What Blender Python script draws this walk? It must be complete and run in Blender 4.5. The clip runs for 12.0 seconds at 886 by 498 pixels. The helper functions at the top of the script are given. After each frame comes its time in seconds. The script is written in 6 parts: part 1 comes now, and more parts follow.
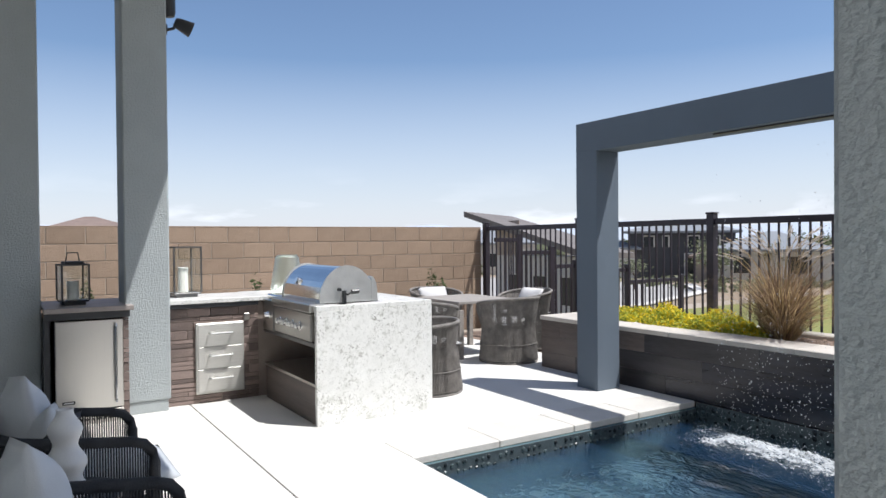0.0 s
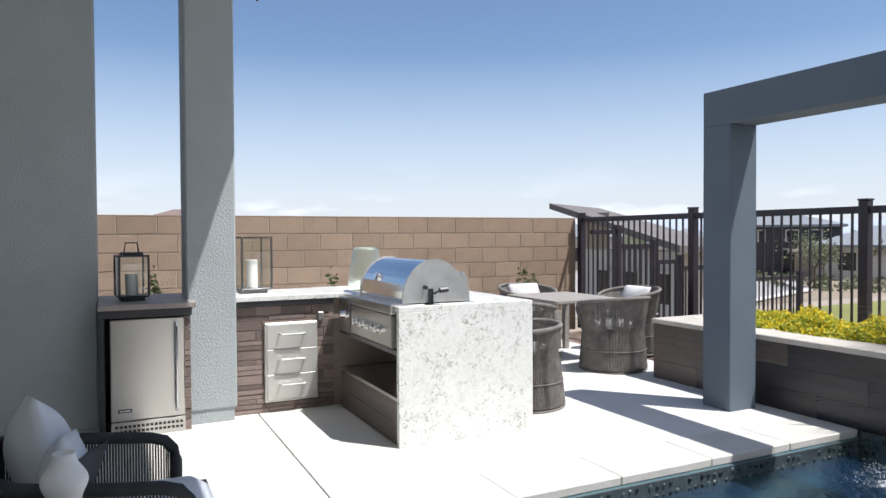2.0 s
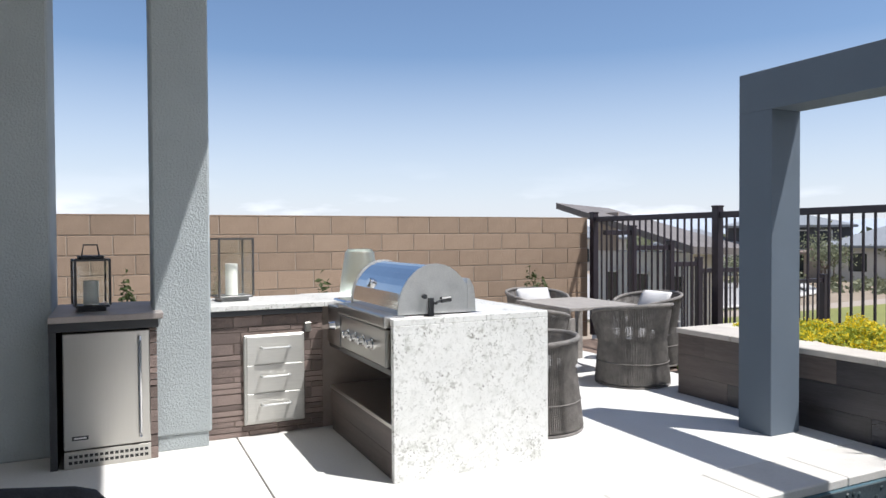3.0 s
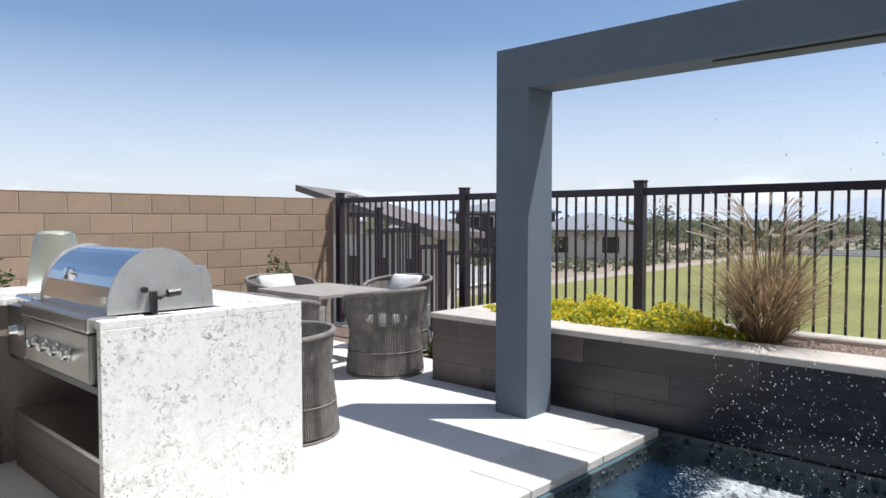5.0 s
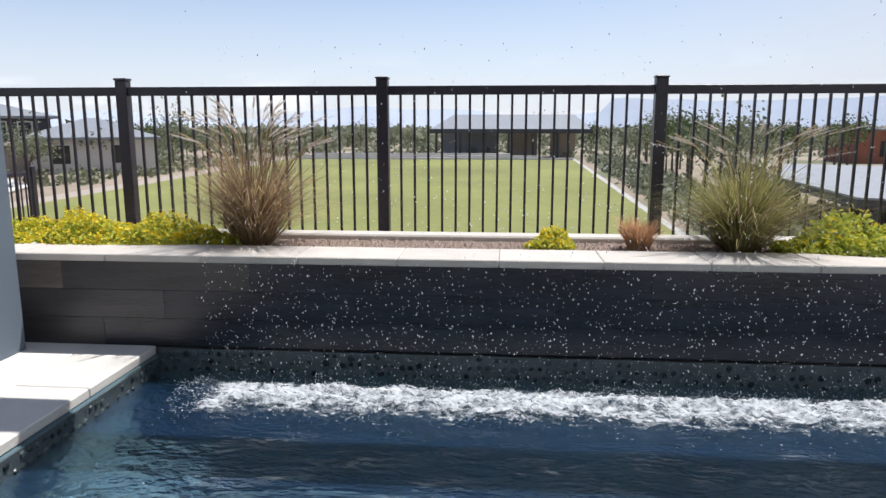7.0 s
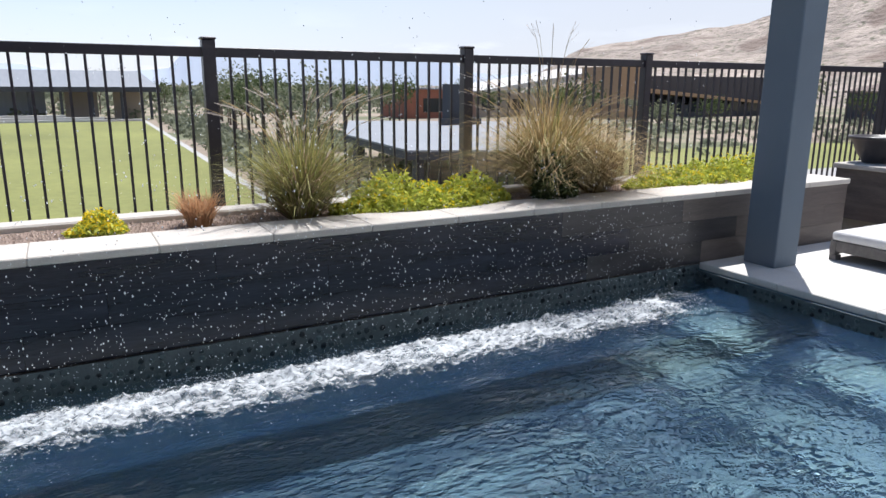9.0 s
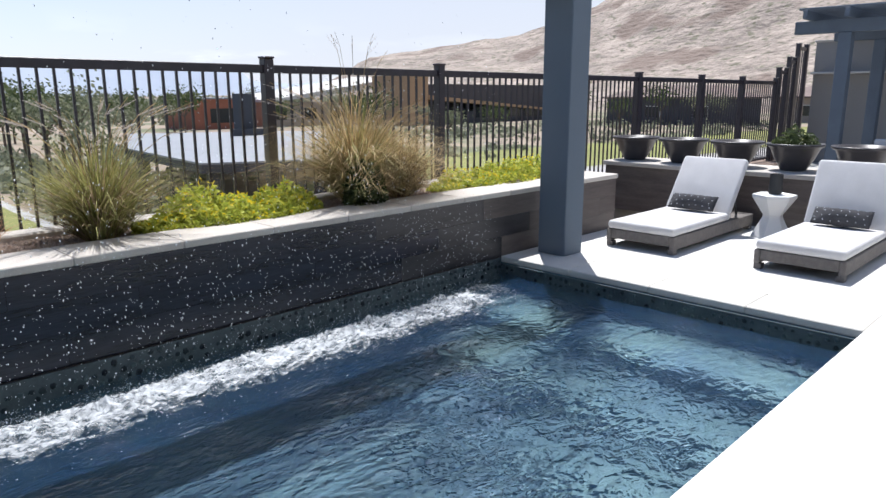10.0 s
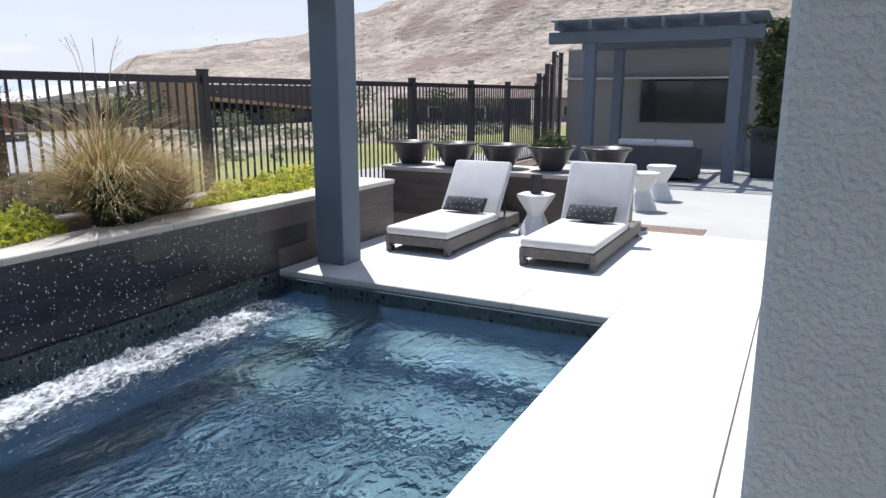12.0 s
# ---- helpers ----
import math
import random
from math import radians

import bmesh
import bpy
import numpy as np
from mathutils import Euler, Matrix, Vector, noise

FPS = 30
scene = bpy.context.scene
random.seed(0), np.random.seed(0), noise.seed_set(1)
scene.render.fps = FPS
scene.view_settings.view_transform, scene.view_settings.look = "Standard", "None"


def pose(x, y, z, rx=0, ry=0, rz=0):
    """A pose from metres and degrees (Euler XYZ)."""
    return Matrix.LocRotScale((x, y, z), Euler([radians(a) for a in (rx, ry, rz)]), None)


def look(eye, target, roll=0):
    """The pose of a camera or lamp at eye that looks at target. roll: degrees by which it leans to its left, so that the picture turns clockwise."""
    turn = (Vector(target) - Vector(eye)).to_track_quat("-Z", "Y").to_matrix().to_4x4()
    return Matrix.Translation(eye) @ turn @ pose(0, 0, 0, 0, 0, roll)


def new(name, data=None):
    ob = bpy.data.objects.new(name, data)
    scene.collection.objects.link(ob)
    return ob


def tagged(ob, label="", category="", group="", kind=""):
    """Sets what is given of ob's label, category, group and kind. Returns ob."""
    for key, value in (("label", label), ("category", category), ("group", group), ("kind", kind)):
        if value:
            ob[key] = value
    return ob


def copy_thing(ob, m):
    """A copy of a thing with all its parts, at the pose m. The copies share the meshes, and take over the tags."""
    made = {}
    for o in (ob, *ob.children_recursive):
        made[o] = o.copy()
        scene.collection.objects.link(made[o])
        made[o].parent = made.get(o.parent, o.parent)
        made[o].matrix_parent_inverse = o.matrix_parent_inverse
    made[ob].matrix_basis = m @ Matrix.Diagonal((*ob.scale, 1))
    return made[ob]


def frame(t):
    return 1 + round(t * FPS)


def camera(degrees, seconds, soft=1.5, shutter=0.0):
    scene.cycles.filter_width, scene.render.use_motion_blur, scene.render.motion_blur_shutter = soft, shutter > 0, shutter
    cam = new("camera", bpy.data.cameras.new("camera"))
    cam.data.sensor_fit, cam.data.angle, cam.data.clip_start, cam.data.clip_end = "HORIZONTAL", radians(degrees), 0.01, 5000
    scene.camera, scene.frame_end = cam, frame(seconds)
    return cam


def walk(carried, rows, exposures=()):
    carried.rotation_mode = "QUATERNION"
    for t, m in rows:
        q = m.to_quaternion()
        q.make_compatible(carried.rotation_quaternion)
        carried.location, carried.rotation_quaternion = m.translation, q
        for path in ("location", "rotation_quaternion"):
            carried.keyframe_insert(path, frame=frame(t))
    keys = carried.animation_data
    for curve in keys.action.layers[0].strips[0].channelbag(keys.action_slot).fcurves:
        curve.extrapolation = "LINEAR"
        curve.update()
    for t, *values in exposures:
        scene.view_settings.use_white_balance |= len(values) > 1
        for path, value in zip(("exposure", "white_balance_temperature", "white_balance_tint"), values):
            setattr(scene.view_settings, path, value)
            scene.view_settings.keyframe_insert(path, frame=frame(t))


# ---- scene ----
cam = camera(65.2, 12.0)

PATH = [
    (0, (3.994, -5.159, 1.446), (2.304, -4.091, 1.421), -0.5),
    (0.5, (3.846, -5.152, 1.439), (2.11, -4.16, 1.407), -0.5),
    (1, (3.641, -5.041, 1.441), (1.883, -4.09, 1.397), -0.4),
    (1.5, (3.461, -4.922, 1.42), (1.675, -4.023, 1.378), -0.4),
    (2, (3.163, -4.849, 1.417), (1.363, -3.977, 1.376), -0.3),
    (2.5, (2.855, -4.691, 1.406), (1.05, -3.832, 1.369), -0.3),
    (2.7, (2.744, -4.637, 1.418), (0.938, -3.778, 1.38), -0.3),
    (4.3, (2.127, -4.324, 1.405), (0.456, -3.226, 1.373), -0.3),
    (4.5, (2.079, -4.315, 1.384), (0.474, -3.122, 1.352), -0.1),
    (5, (2.04, -4.295, 1.384), (0.679, -2.832, 1.298), 0.0),
    (5.5, (2.006, -4.277, 1.371), (0.969, -2.574, 1.209), -0.1),
    (6, (2.025, -4.217, 1.351), (1.298, -2.369, 1.116), -0.1),
    (6.5, (2.106, -4.098, 1.341), (1.653, -2.174, 1.039), -0.2),
    (7, (2.145, -4.01, 1.358), (1.979, -2.048, 1.008), -0.0),
    (7.5, (2.216, -3.916, 1.356), (2.32, -1.957, 0.967), -0.3),
    (9.3, (2.345, -3.839, 1.415), (3.43, -2.221, 0.962), 0.3),
    (9.5, (2.292, -3.874, 1.398), (3.471, -2.32, 0.957), 0.1),
    (10, (2.189, -3.88, 1.419), (3.579, -2.509, 0.982), -0.1),
    (10.5, (2.181, -3.9, 1.454), (3.698, -2.674, 1.014), -0.0),
    (11, (2.179, -3.899, 1.483), (3.78, -2.784, 1.043), 0.1),
    (11.5, (2.211, -3.926, 1.489), (3.876, -2.908, 1.052), 0.0),
    (12, (2.344, -3.963, 1.485), (4.075, -3.061, 1.049), -0.0),
]
walk(cam, [(t, look(eye, target, roll)) for t, eye, target, roll in PATH], ((0, 0.2, 6180, 11), (1.5, 0.25, 6180, 11), (5, 0.23, 6180, 11), (7.5, 0.27, 6260, 12), (9.5, 0.41, 6100, 12), (12, 0.41, 6100, 12)))

# ---------------------------------------------------------------- light
SUN_DIR = Vector((0.36, 0.325, 1.0)).normalized()
SUN_EL = math.asin(SUN_DIR.z)
SUN_AZ = math.atan2(SUN_DIR.x, SUN_DIR.y)

world = bpy.data.worlds.new("sky_world")
scene.world = world
world.use_nodes = True
wt = world.node_tree
wt.nodes.clear()
w_out = wt.nodes.new("ShaderNodeOutputWorld")
w_bg = wt.nodes.new("ShaderNodeBackground")
w_sky = wt.nodes.new("ShaderNodeTexSky")
w_sky.sky_type = 'NISHITA'
w_sky.sun_disc = False
w_sky.sun_elevation = SUN_EL
w_sky.sun_rotation = SUN_AZ
w_sky.altitude = 800
w_sky.air_density = 1.0
w_sky.dust_density = 0.7
w_sky.ozone_density = 1.5
w_bg.inputs["Strength"].default_value = 0.112
# thin cloud banks low over the horizon
w_co = wt.nodes.new("ShaderNodeTexCoord")
w_sep = wt.nodes.new("ShaderNodeSeparateXYZ")
w_map = wt.nodes.new("ShaderNodeMapping")
w_map.inputs["Scale"].default_value = (2.2, 2.2, 9.0)
w_noise = wt.nodes.new("ShaderNodeTexNoise")
w_noise.inputs["Scale"].default_value = 2.6
w_noise.inputs["Detail"].default_value = 8
w_ramp = wt.nodes.new("ShaderNodeValToRGB")
w_ramp.color_ramp.elements[0].position = 0.54
w_ramp.color_ramp.elements[1].position = 0.68
w_band = wt.nodes.new("ShaderNodeValToRGB")
for pos, val in ((0.0, 0.5), (0.035, 0.85), (0.06, 0.15), (0.11, 0.0)):
    el = w_band.color_ramp.elements.new(pos)
    el.color = (val, val, val, 1)
w_band.color_ramp.elements[-1].color = (0, 0, 0, 1)
w_mul = wt.nodes.new("ShaderNodeMath")
w_mul.operation = 'MULTIPLY'
w_mix = wt.nodes.new("ShaderNodeMix")
w_mix.data_type = 'RGBA'
w_mix.inputs["B"].default_value = (9.0, 9.2, 9.6, 1)
wt.links.new(w_co.outputs["Generated"], w_map.inputs["Vector"])
wt.links.new(w_co.outputs["Generated"], w_sep.inputs[0])
wt.links.new(w_map.outputs[0], w_noise.inputs["Vector"])
wt.links.new(w_noise.outputs["Fac"], w_ramp.inputs[0])
wt.links.new(w_sep.outputs["Z"], w_band.inputs[0])
wt.links.new(w_ramp.outputs[0], w_mul.inputs[0])
wt.links.new(w_band.outputs[0], w_mul.inputs[1])
wt.links.new(w_mul.outputs[0], w_mix.inputs["Factor"])
w_haze = wt.nodes.new("ShaderNodeValToRGB")
w_haze.color_ramp.elements[0].color = (0.85, 0.85, 0.85, 1)
w_haze.color_ramp.elements[1].color = (0, 0, 0, 1)
w_haze.color_ramp.elements[1].position = 0.25
w_mix2 = wt.nodes.new("ShaderNodeMix")
w_mix2.data_type = 'RGBA'
w_mix2.inputs["B"].default_value = (6.35, 6.5, 7.0, 1)
wt.links.new(w_sep.outputs["Z"], w_haze.inputs[0])
wt.links.new(w_haze.outputs[0], w_mix2.inputs["Factor"])
wt.links.new(w_sky.outputs[0], w_mix2.inputs["A"])
# a thin even veil of high cloud over the eastern half
w_east = wt.nodes.new("ShaderNodeMapRange")
w_east.interpolation_type = 'SMOOTHSTEP'
w_east.inputs["From Min"].default_value = -0.05
w_east.inputs["From Max"].default_value = 0.75
w_east.inputs["To Max"].default_value = 0.75
w_veil = wt.nodes.new("ShaderNodeMix")
w_veil.data_type = 'RGBA'
w_veil.inputs["B"].default_value = (5.35, 5.45, 5.75, 1)
wt.links.new(w_sep.outputs["X"], w_east.inputs["Value"])
wt.links.new(w_east.outputs["Result"], w_veil.inputs["Factor"])
wt.links.new(w_mix2.outputs["Result"], w_veil.inputs["A"])
wt.links.new(w_veil.outputs["Result"], w_mix.inputs["A"])
wt.links.new(w_mix.outputs["Result"], w_bg.inputs["Color"])
wt.links.new(w_bg.outputs[0], w_out.inputs[0])

sun_data = bpy.data.lights.new("sun", 'SUN')
sun_data.energy = 5.0
sun_data.angle = radians(0.53)
sun_data.color = (1.0, 0.96, 0.9)
sun = new("sun", sun_data)
sun.rotation_euler = SUN_DIR.to_track_quat("Z", "Y").to_euler()

# ---------------------------------------------------------------- materials


def material(name, color, rough=0.7, metal=0.0, var=0.15, scale=6.0, fine=120.0, bump=0.15, bump_scale=None,
             stretch=(1, 1, 1), spec=0.5, per_object=0.0, second=None, ior=1.45):
    """A plain surface with stains at one scale, grain at another, and a fine relief."""
    m = bpy.data.materials.new(name)
    m.use_nodes = True
    nt = m.node_tree
    b = nt.nodes["Principled BSDF"]
    b.inputs["Roughness"].default_value = rough
    b.inputs["Metallic"].default_value = metal
    b.inputs["Specular IOR Level"].default_value = spec
    co = nt.nodes.new("ShaderNodeTexCoord")
    mp = nt.nodes.new("ShaderNodeMapping")
    mp.inputs["Scale"].default_value = stretch
    nt.links.new(co.outputs["Object"], mp.inputs["Vector"])
    n1 = nt.nodes.new("ShaderNodeTexNoise")
    n1.inputs["Scale"].default_value = scale
    n1.inputs["Detail"].default_value = 6
    n2 = nt.nodes.new("ShaderNodeTexNoise")
    n2.inputs["Scale"].default_value = fine
    n2.inputs["Detail"].default_value = 3
    for n in (n1, n2):
        nt.links.new(mp.outputs[0], n.inputs["Vector"])
    add = nt.nodes.new("ShaderNodeMath")
    add.operation = 'MULTIPLY_ADD'
    add.inputs[1].default_value = 0.65
    half = nt.nodes.new("ShaderNodeMath")
    half.operation = 'MULTIPLY'
    half.inputs[1].default_value = 0.35
    nt.links.new(n2.outputs["Fac"], half.inputs[0])
    nt.links.new(n1.outputs["Fac"], add.inputs[0])
    nt.links.new(half.outputs[0], add.inputs[2])
    fac = add.outputs[0]
    if per_object:
        info = nt.nodes.new("ShaderNodeObjectInfo")
        pm = nt.nodes.new("ShaderNodeMath")
        pm.operation = 'MULTIPLY_ADD'
        pm.inputs[1].default_value = per_object
        off = nt.nodes.new("ShaderNodeMath")
        off.operation = 'SUBTRACT'
        off.inputs[1].default_value = per_object / 2
        nt.links.new(info.outputs["Random"], pm.inputs[0])
        nt.links.new(fac, pm.inputs[2])
        nt.links.new(pm.outputs[0], off.inputs[0])
        fac = off.outputs[0]
    ramp = nt.nodes.new("ShaderNodeValToRGB")
    c = Vector(color)
    lo, hi = c * (1 - var), c * (1 + var)
    if second:
        lo = Vector(second)
        hi = c
    ramp.color_ramp.elements[0].position = 0.3
    ramp.color_ramp.elements[1].position = 0.7
    ramp.color_ramp.elements[0].color = (*lo, 1)
    ramp.color_ramp.elements[1].color = (*[min(1, v) for v in hi], 1)
    nt.links.new(fac, ramp.inputs[0])
    nt.links.new(ramp.outputs[0], b.inputs["Base Color"])
    if bump:
        n3 = nt.nodes.new("ShaderNodeTexNoise")
        n3.inputs["Scale"].default_value = bump_scale or fine
        n3.inputs["Detail"].default_value = 4
        nt.links.new(mp.outputs[0], n3.inputs["Vector"])
        bp = nt.nodes.new("ShaderNodeBump")
        bp.inputs["Strength"].default_value = bump
        bp.inputs["Distance"].default_value = 0.02
        nt.links.new(n3.outputs["Fac"], bp.inputs["Height"])
        nt.links.new(bp.outputs[0], b.inputs["Normal"])
    return m


def leaf_material(name, low, high, rough=0.6, translucent=0.35):
    """Leaves and blades: each island its own tint, some light through them."""
    m = bpy.data.materials.new(name)
    m.use_nodes = True
    nt = m.node_tree
    b = nt.nodes["Principled BSDF"]
    b.inputs["Roughness"].default_value = rough
    b.inputs["Specular IOR Level"].default_value = 0.25
    geo = nt.nodes.new("ShaderNodeNewGeometry")
    ramp = nt.nodes.new("ShaderNodeValToRGB")
    ramp.color_ramp.elements[0].color = (*low, 1)
    ramp.color_ramp.elements[1].color = (*high, 1)
    nt.links.new(geo.outputs["Random Per Island"], ramp.inputs[0])
    nt.links.new(ramp.outputs[0], b.inputs["Base Color"])
    tr = nt.nodes.new("ShaderNodeBsdfTranslucent")
    nt.links.new(ramp.outputs[0], tr.inputs["Color"])
    mix = nt.nodes.new("ShaderNodeMixShader")
    mix.inputs[0].default_value = translucent
    nt.links.new(b.outputs[0], mix.inputs[1])
    nt.links.new(tr.outputs[0], mix.inputs[2])
    nt.links.new(mix.outputs[0], nt.nodes["Material Output"].inputs[0])
    return m


def granite_material():
    """White granite: grey clouds, with olive and dark flecks crowding in them."""
    m = material("white_granite", (0.76, 0.76, 0.73), 0.25, var=0.06, scale=5, fine=40, bump=0)
    nt = m.node_tree
    b = nt.nodes["Principled BSDF"]
    base = b.inputs["Base Color"].links[0].from_socket
    co = nt.nodes.new("ShaderNodeTexCoord")

    def field(sc, lo, hi, dist):
        n = nt.nodes.new("ShaderNodeTexNoise")
        n.inputs["Scale"].default_value = sc
        n.inputs["Detail"].default_value = 5
        n.inputs["Distortion"].default_value = dist
        nt.links.new(co.outputs["Object"], n.inputs["Vector"])
        r = nt.nodes.new("ShaderNodeMapRange")
        r.inputs["From Min"].default_value = lo
        r.inputs["From Max"].default_value = hi
        nt.links.new(n.outputs["Fac"], r.inputs["Value"])
        return r.outputs["Result"]

    cloud = field(5.5, 0.46, 0.66, 1.2)
    for sc, lo, hi, weight, col in ((14, 0.50, 0.68, 0.75, (0.50, 0.51, 0.46, 1)), (34, 0.55, 0.64, 0.9, (0.36, 0.36, 0.32, 1)), (70, 0.585, 0.65, 1.0, (0.17, 0.155, 0.14, 1))):
        fac = nt.nodes.new("ShaderNodeMath")
        fac.operation = 'MULTIPLY_ADD'
        fac.inputs[1].default_value = 0.72 * weight
        fac.inputs[2].default_value = 0.22 * weight
        nt.links.new(cloud, fac.inputs[0])
        cut = nt.nodes.new("ShaderNodeMath")
        cut.operation = 'MULTIPLY'
        nt.links.new(fac.outputs[0], cut.inputs[0])
        nt.links.new(field(sc, lo, hi, 0.6), cut.inputs[1])
        mx = nt.nodes.new("ShaderNodeMix")
        mx.data_type = 'RGBA'
        mx.inputs["B"].default_value = col
        nt.links.new(cut.outputs[0], mx.inputs["Factor"])
        nt.links.new(base, mx.inputs["A"])
        base = mx.outputs["Result"]
    nt.links.new(base, b.inputs["Base Color"])
    return m


def water_material():
    m = bpy.data.materials.new("pool_water")
    m.use_nodes = True
    nt = m.node_tree
    b = nt.nodes["Principled BSDF"]
    b.inputs["Base Color"].default_value = (0.80, 0.93, 0.97, 1)
    b.inputs["Roughness"].default_value = 0.045
    b.inputs["IOR"].default_value = 1.33
    b.inputs["Transmission Weight"].default_value = 1.0
    co = nt.nodes.new("ShaderNodeTexCoord")
    n1 = nt.nodes.new("ShaderNodeTexNoise")
    n1.inputs["Scale"].default_value = 5.5
    n1.inputs["Detail"].default_value = 4
    n1.inputs["Distortion"].default_value = 0.6
    mp = nt.nodes.new("ShaderNodeMapping")
    mp.inputs["Scale"].default_value = (0.8, 1.5, 1)
    nt.links.new(co.outputs["Object"], mp.inputs["Vector"])
    nt.links.new(mp.outputs[0], n1.inputs["Vector"])
    n2 = nt.nodes.new("ShaderNodeTexNoise")
    n2.inputs["Scale"].default_value = 21
    n2.inputs["Detail"].default_value = 2
    nt.links.new(mp.outputs[0], n2.inputs["Vector"])
    mix = nt.nodes.new("ShaderNodeMath")
    mix.operation = 'MULTIPLY_ADD'
    mix.inputs[1].default_value = 0.36
    nt.links.new(n2.outputs["Fac"], mix.inputs[0])
    nt.links.new(n1.outputs["Fac"], mix.inputs[2])
    bp = nt.nodes.new("ShaderNodeBump")
    bp.inputs["Strength"].default_value = 0.9
    bp.inputs["Distance"].default_value = 0.14
    nt.links.new(mix.outputs[0], bp.inputs["Height"])
    nt.links.new(bp.outputs[0], b.inputs["Normal"])
    # fine air bubbles cloud the water a little
    cloud = nt.nodes.new("ShaderNodeBsdfDiffuse")
    cloud.inputs["Color"].default_value = (0.04, 0.115, 0.27, 1)
    nt.links.new(bp.outputs[0], cloud.inputs["Normal"])
    blend = nt.nodes.new("ShaderNodeMixShader")
    blend.inputs[0].default_value = 0.12
    nt.links.new(b.outputs[0], blend.inputs[1])
    nt.links.new(cloud.outputs[0], blend.inputs[2])
    nt.links.new(blend.outputs[0], nt.nodes["Material Output"].inputs[0])
    return m


def foam_sheet_material():
    """Foam: white bubbles in torn streaks, thick along the fall line and open at the edges."""
    m = material("churned_foam", (0.60, 0.635, 0.66), 0.7, var=0.12, scale=14, fine=90, bump=0.5, bump_scale=60)
    nt = m.node_tree
    b = nt.nodes["Principled BSDF"]
    co = nt.nodes.new("ShaderNodeTexCoord")
    sep = nt.nodes.new("ShaderNodeSeparateXYZ")
    nt.links.new(co.outputs["Object"], sep.inputs[0])

    def calc(op, a, c=None, third=None):
        n = nt.nodes.new("ShaderNodeMath")
        n.operation = op
        for i, v in enumerate((a, c, third)):
            if v is None:
                continue
            if isinstance(v, (int, float)):
                n.inputs[i].default_value = v
            else:
                nt.links.new(v, n.inputs[i])
        return n.outputs[0]

    def ramp(v, lo, hi):
        n = nt.nodes.new("ShaderNodeMapRange")
        n.interpolation_type = 'SMOOTHSTEP'
        n.inputs["From Min"].default_value = lo
        n.inputs["From Max"].default_value = hi
        nt.links.new(v, n.inputs["Value"])
        return n.outputs["Result"]

    def cloud(sx, sy, detail):
        mp = nt.nodes.new("ShaderNodeMapping")
        mp.inputs["Scale"].default_value = (sx, sy, 1)
        n = nt.nodes.new("ShaderNodeTexNoise")
        n.inputs["Scale"].default_value = 1
        n.inputs["Detail"].default_value = detail
        n.inputs["Distortion"].default_value = 0.7
        nt.links.new(co.outputs["Object"], mp.inputs["Vector"])
        nt.links.new(mp.outputs[0], n.inputs["Vector"])
        return n.outputs["Fac"]

    y, x = sep.outputs["Y"], sep.outputs["X"]
    body = calc('MULTIPLY', ramp(y, -0.93, -0.44), calc('SUBTRACT', 1.0, ramp(y, -0.34, -0.10)))
    body = calc('MULTIPLY', body, calc('MULTIPLY', ramp(x, 0.34, 0.62), calc('SUBTRACT', 1.0, ramp(x, 6.0, 6.36))))
    torn = calc('ADD', calc('MULTIPLY', calc('SUBTRACT', cloud(6, 11, 6), 0.5), 1.5), calc('MULTIPLY', calc('SUBTRACT', cloud(24, 38, 4), 0.5), 1.5))
    cover = calc('MULTIPLY_ADD', body, 1.25, torn)
    nt.links.new(calc('MULTIPLY', ramp(cover, 0.72, 1.55), 0.85), b.inputs["Alpha"])
    return m


def glass_material(name, tint=(1, 1, 1), rough=0.0, ior=1.45):
    m = bpy.data.materials.new(name)
    m.use_nodes = True
    b = m.node_tree.nodes["Principled BSDF"]
    b.inputs["Base Color"].default_value = (*tint, 1)
    b.inputs["Roughness"].default_value = rough
    b.inputs["IOR"].default_value = ior
    b.inputs["Transmission Weight"].default_value = 1.0
    return m


STUCCO = material("grey_stucco", (0.405, 0.44, 0.445), 0.9, var=0.07, scale=3, fine=70, bump=0.5, bump_scale=85, spec=0.2)
# smooth grey stucco, tinted with the blue of its sky-lit shade
STUCCO_SMOOTH = material("grey_stucco_shade_blue", (0.13, 0.162, 0.20), 0.75, var=0.06, scale=2, fine=140, bump=0.2, spec=0.3)
DECK = material("pale_concrete", (0.66, 0.645, 0.615), 0.8, var=0.08, scale=1.3, fine=60, bump=0.08)
COPING = material("travertine_coping", (0.60, 0.575, 0.53), 0.65, var=0.1, scale=4, fine=50, bump=0.12, per_object=0.12)
PLANTER_TILE = material("brown_plank_tile", (0.112, 0.09, 0.08), 0.45, var=0.45, scale=2.2, fine=26, bump=0.1, stretch=(0.5, 1, 7), per_object=0.04)
PLANTER_WET = material("wet_plank_tile", (0.016, 0.017, 0.027), 0.2, var=0.8, scale=1.6, fine=20, bump=0.1, stretch=(0.6, 1, 6), per_object=0.04)
PLANTER_DAMP = material("damp_plank_tile", (0.042, 0.038, 0.04), 0.3, var=0.6, scale=1.8, fine=22, bump=0.1, stretch=(0.6, 1, 6), per_object=0.04)
PATH_CONCRETE = material("grey_path_concrete", (0.40, 0.395, 0.37), 0.85, var=0.1, scale=1.0, fine=40, bump=0.1)
CAP = material("limestone_cap", (0.52, 0.48, 0.43), 0.8, var=0.12, scale=5, fine=70, bump=0.2, per_object=0.2)
BLOCK = material("tan_block", (0.35, 0.26, 0.192), 0.95, var=0.12, scale=5, fine=160, bump=0.5, spec=0.1, per_object=0.35)
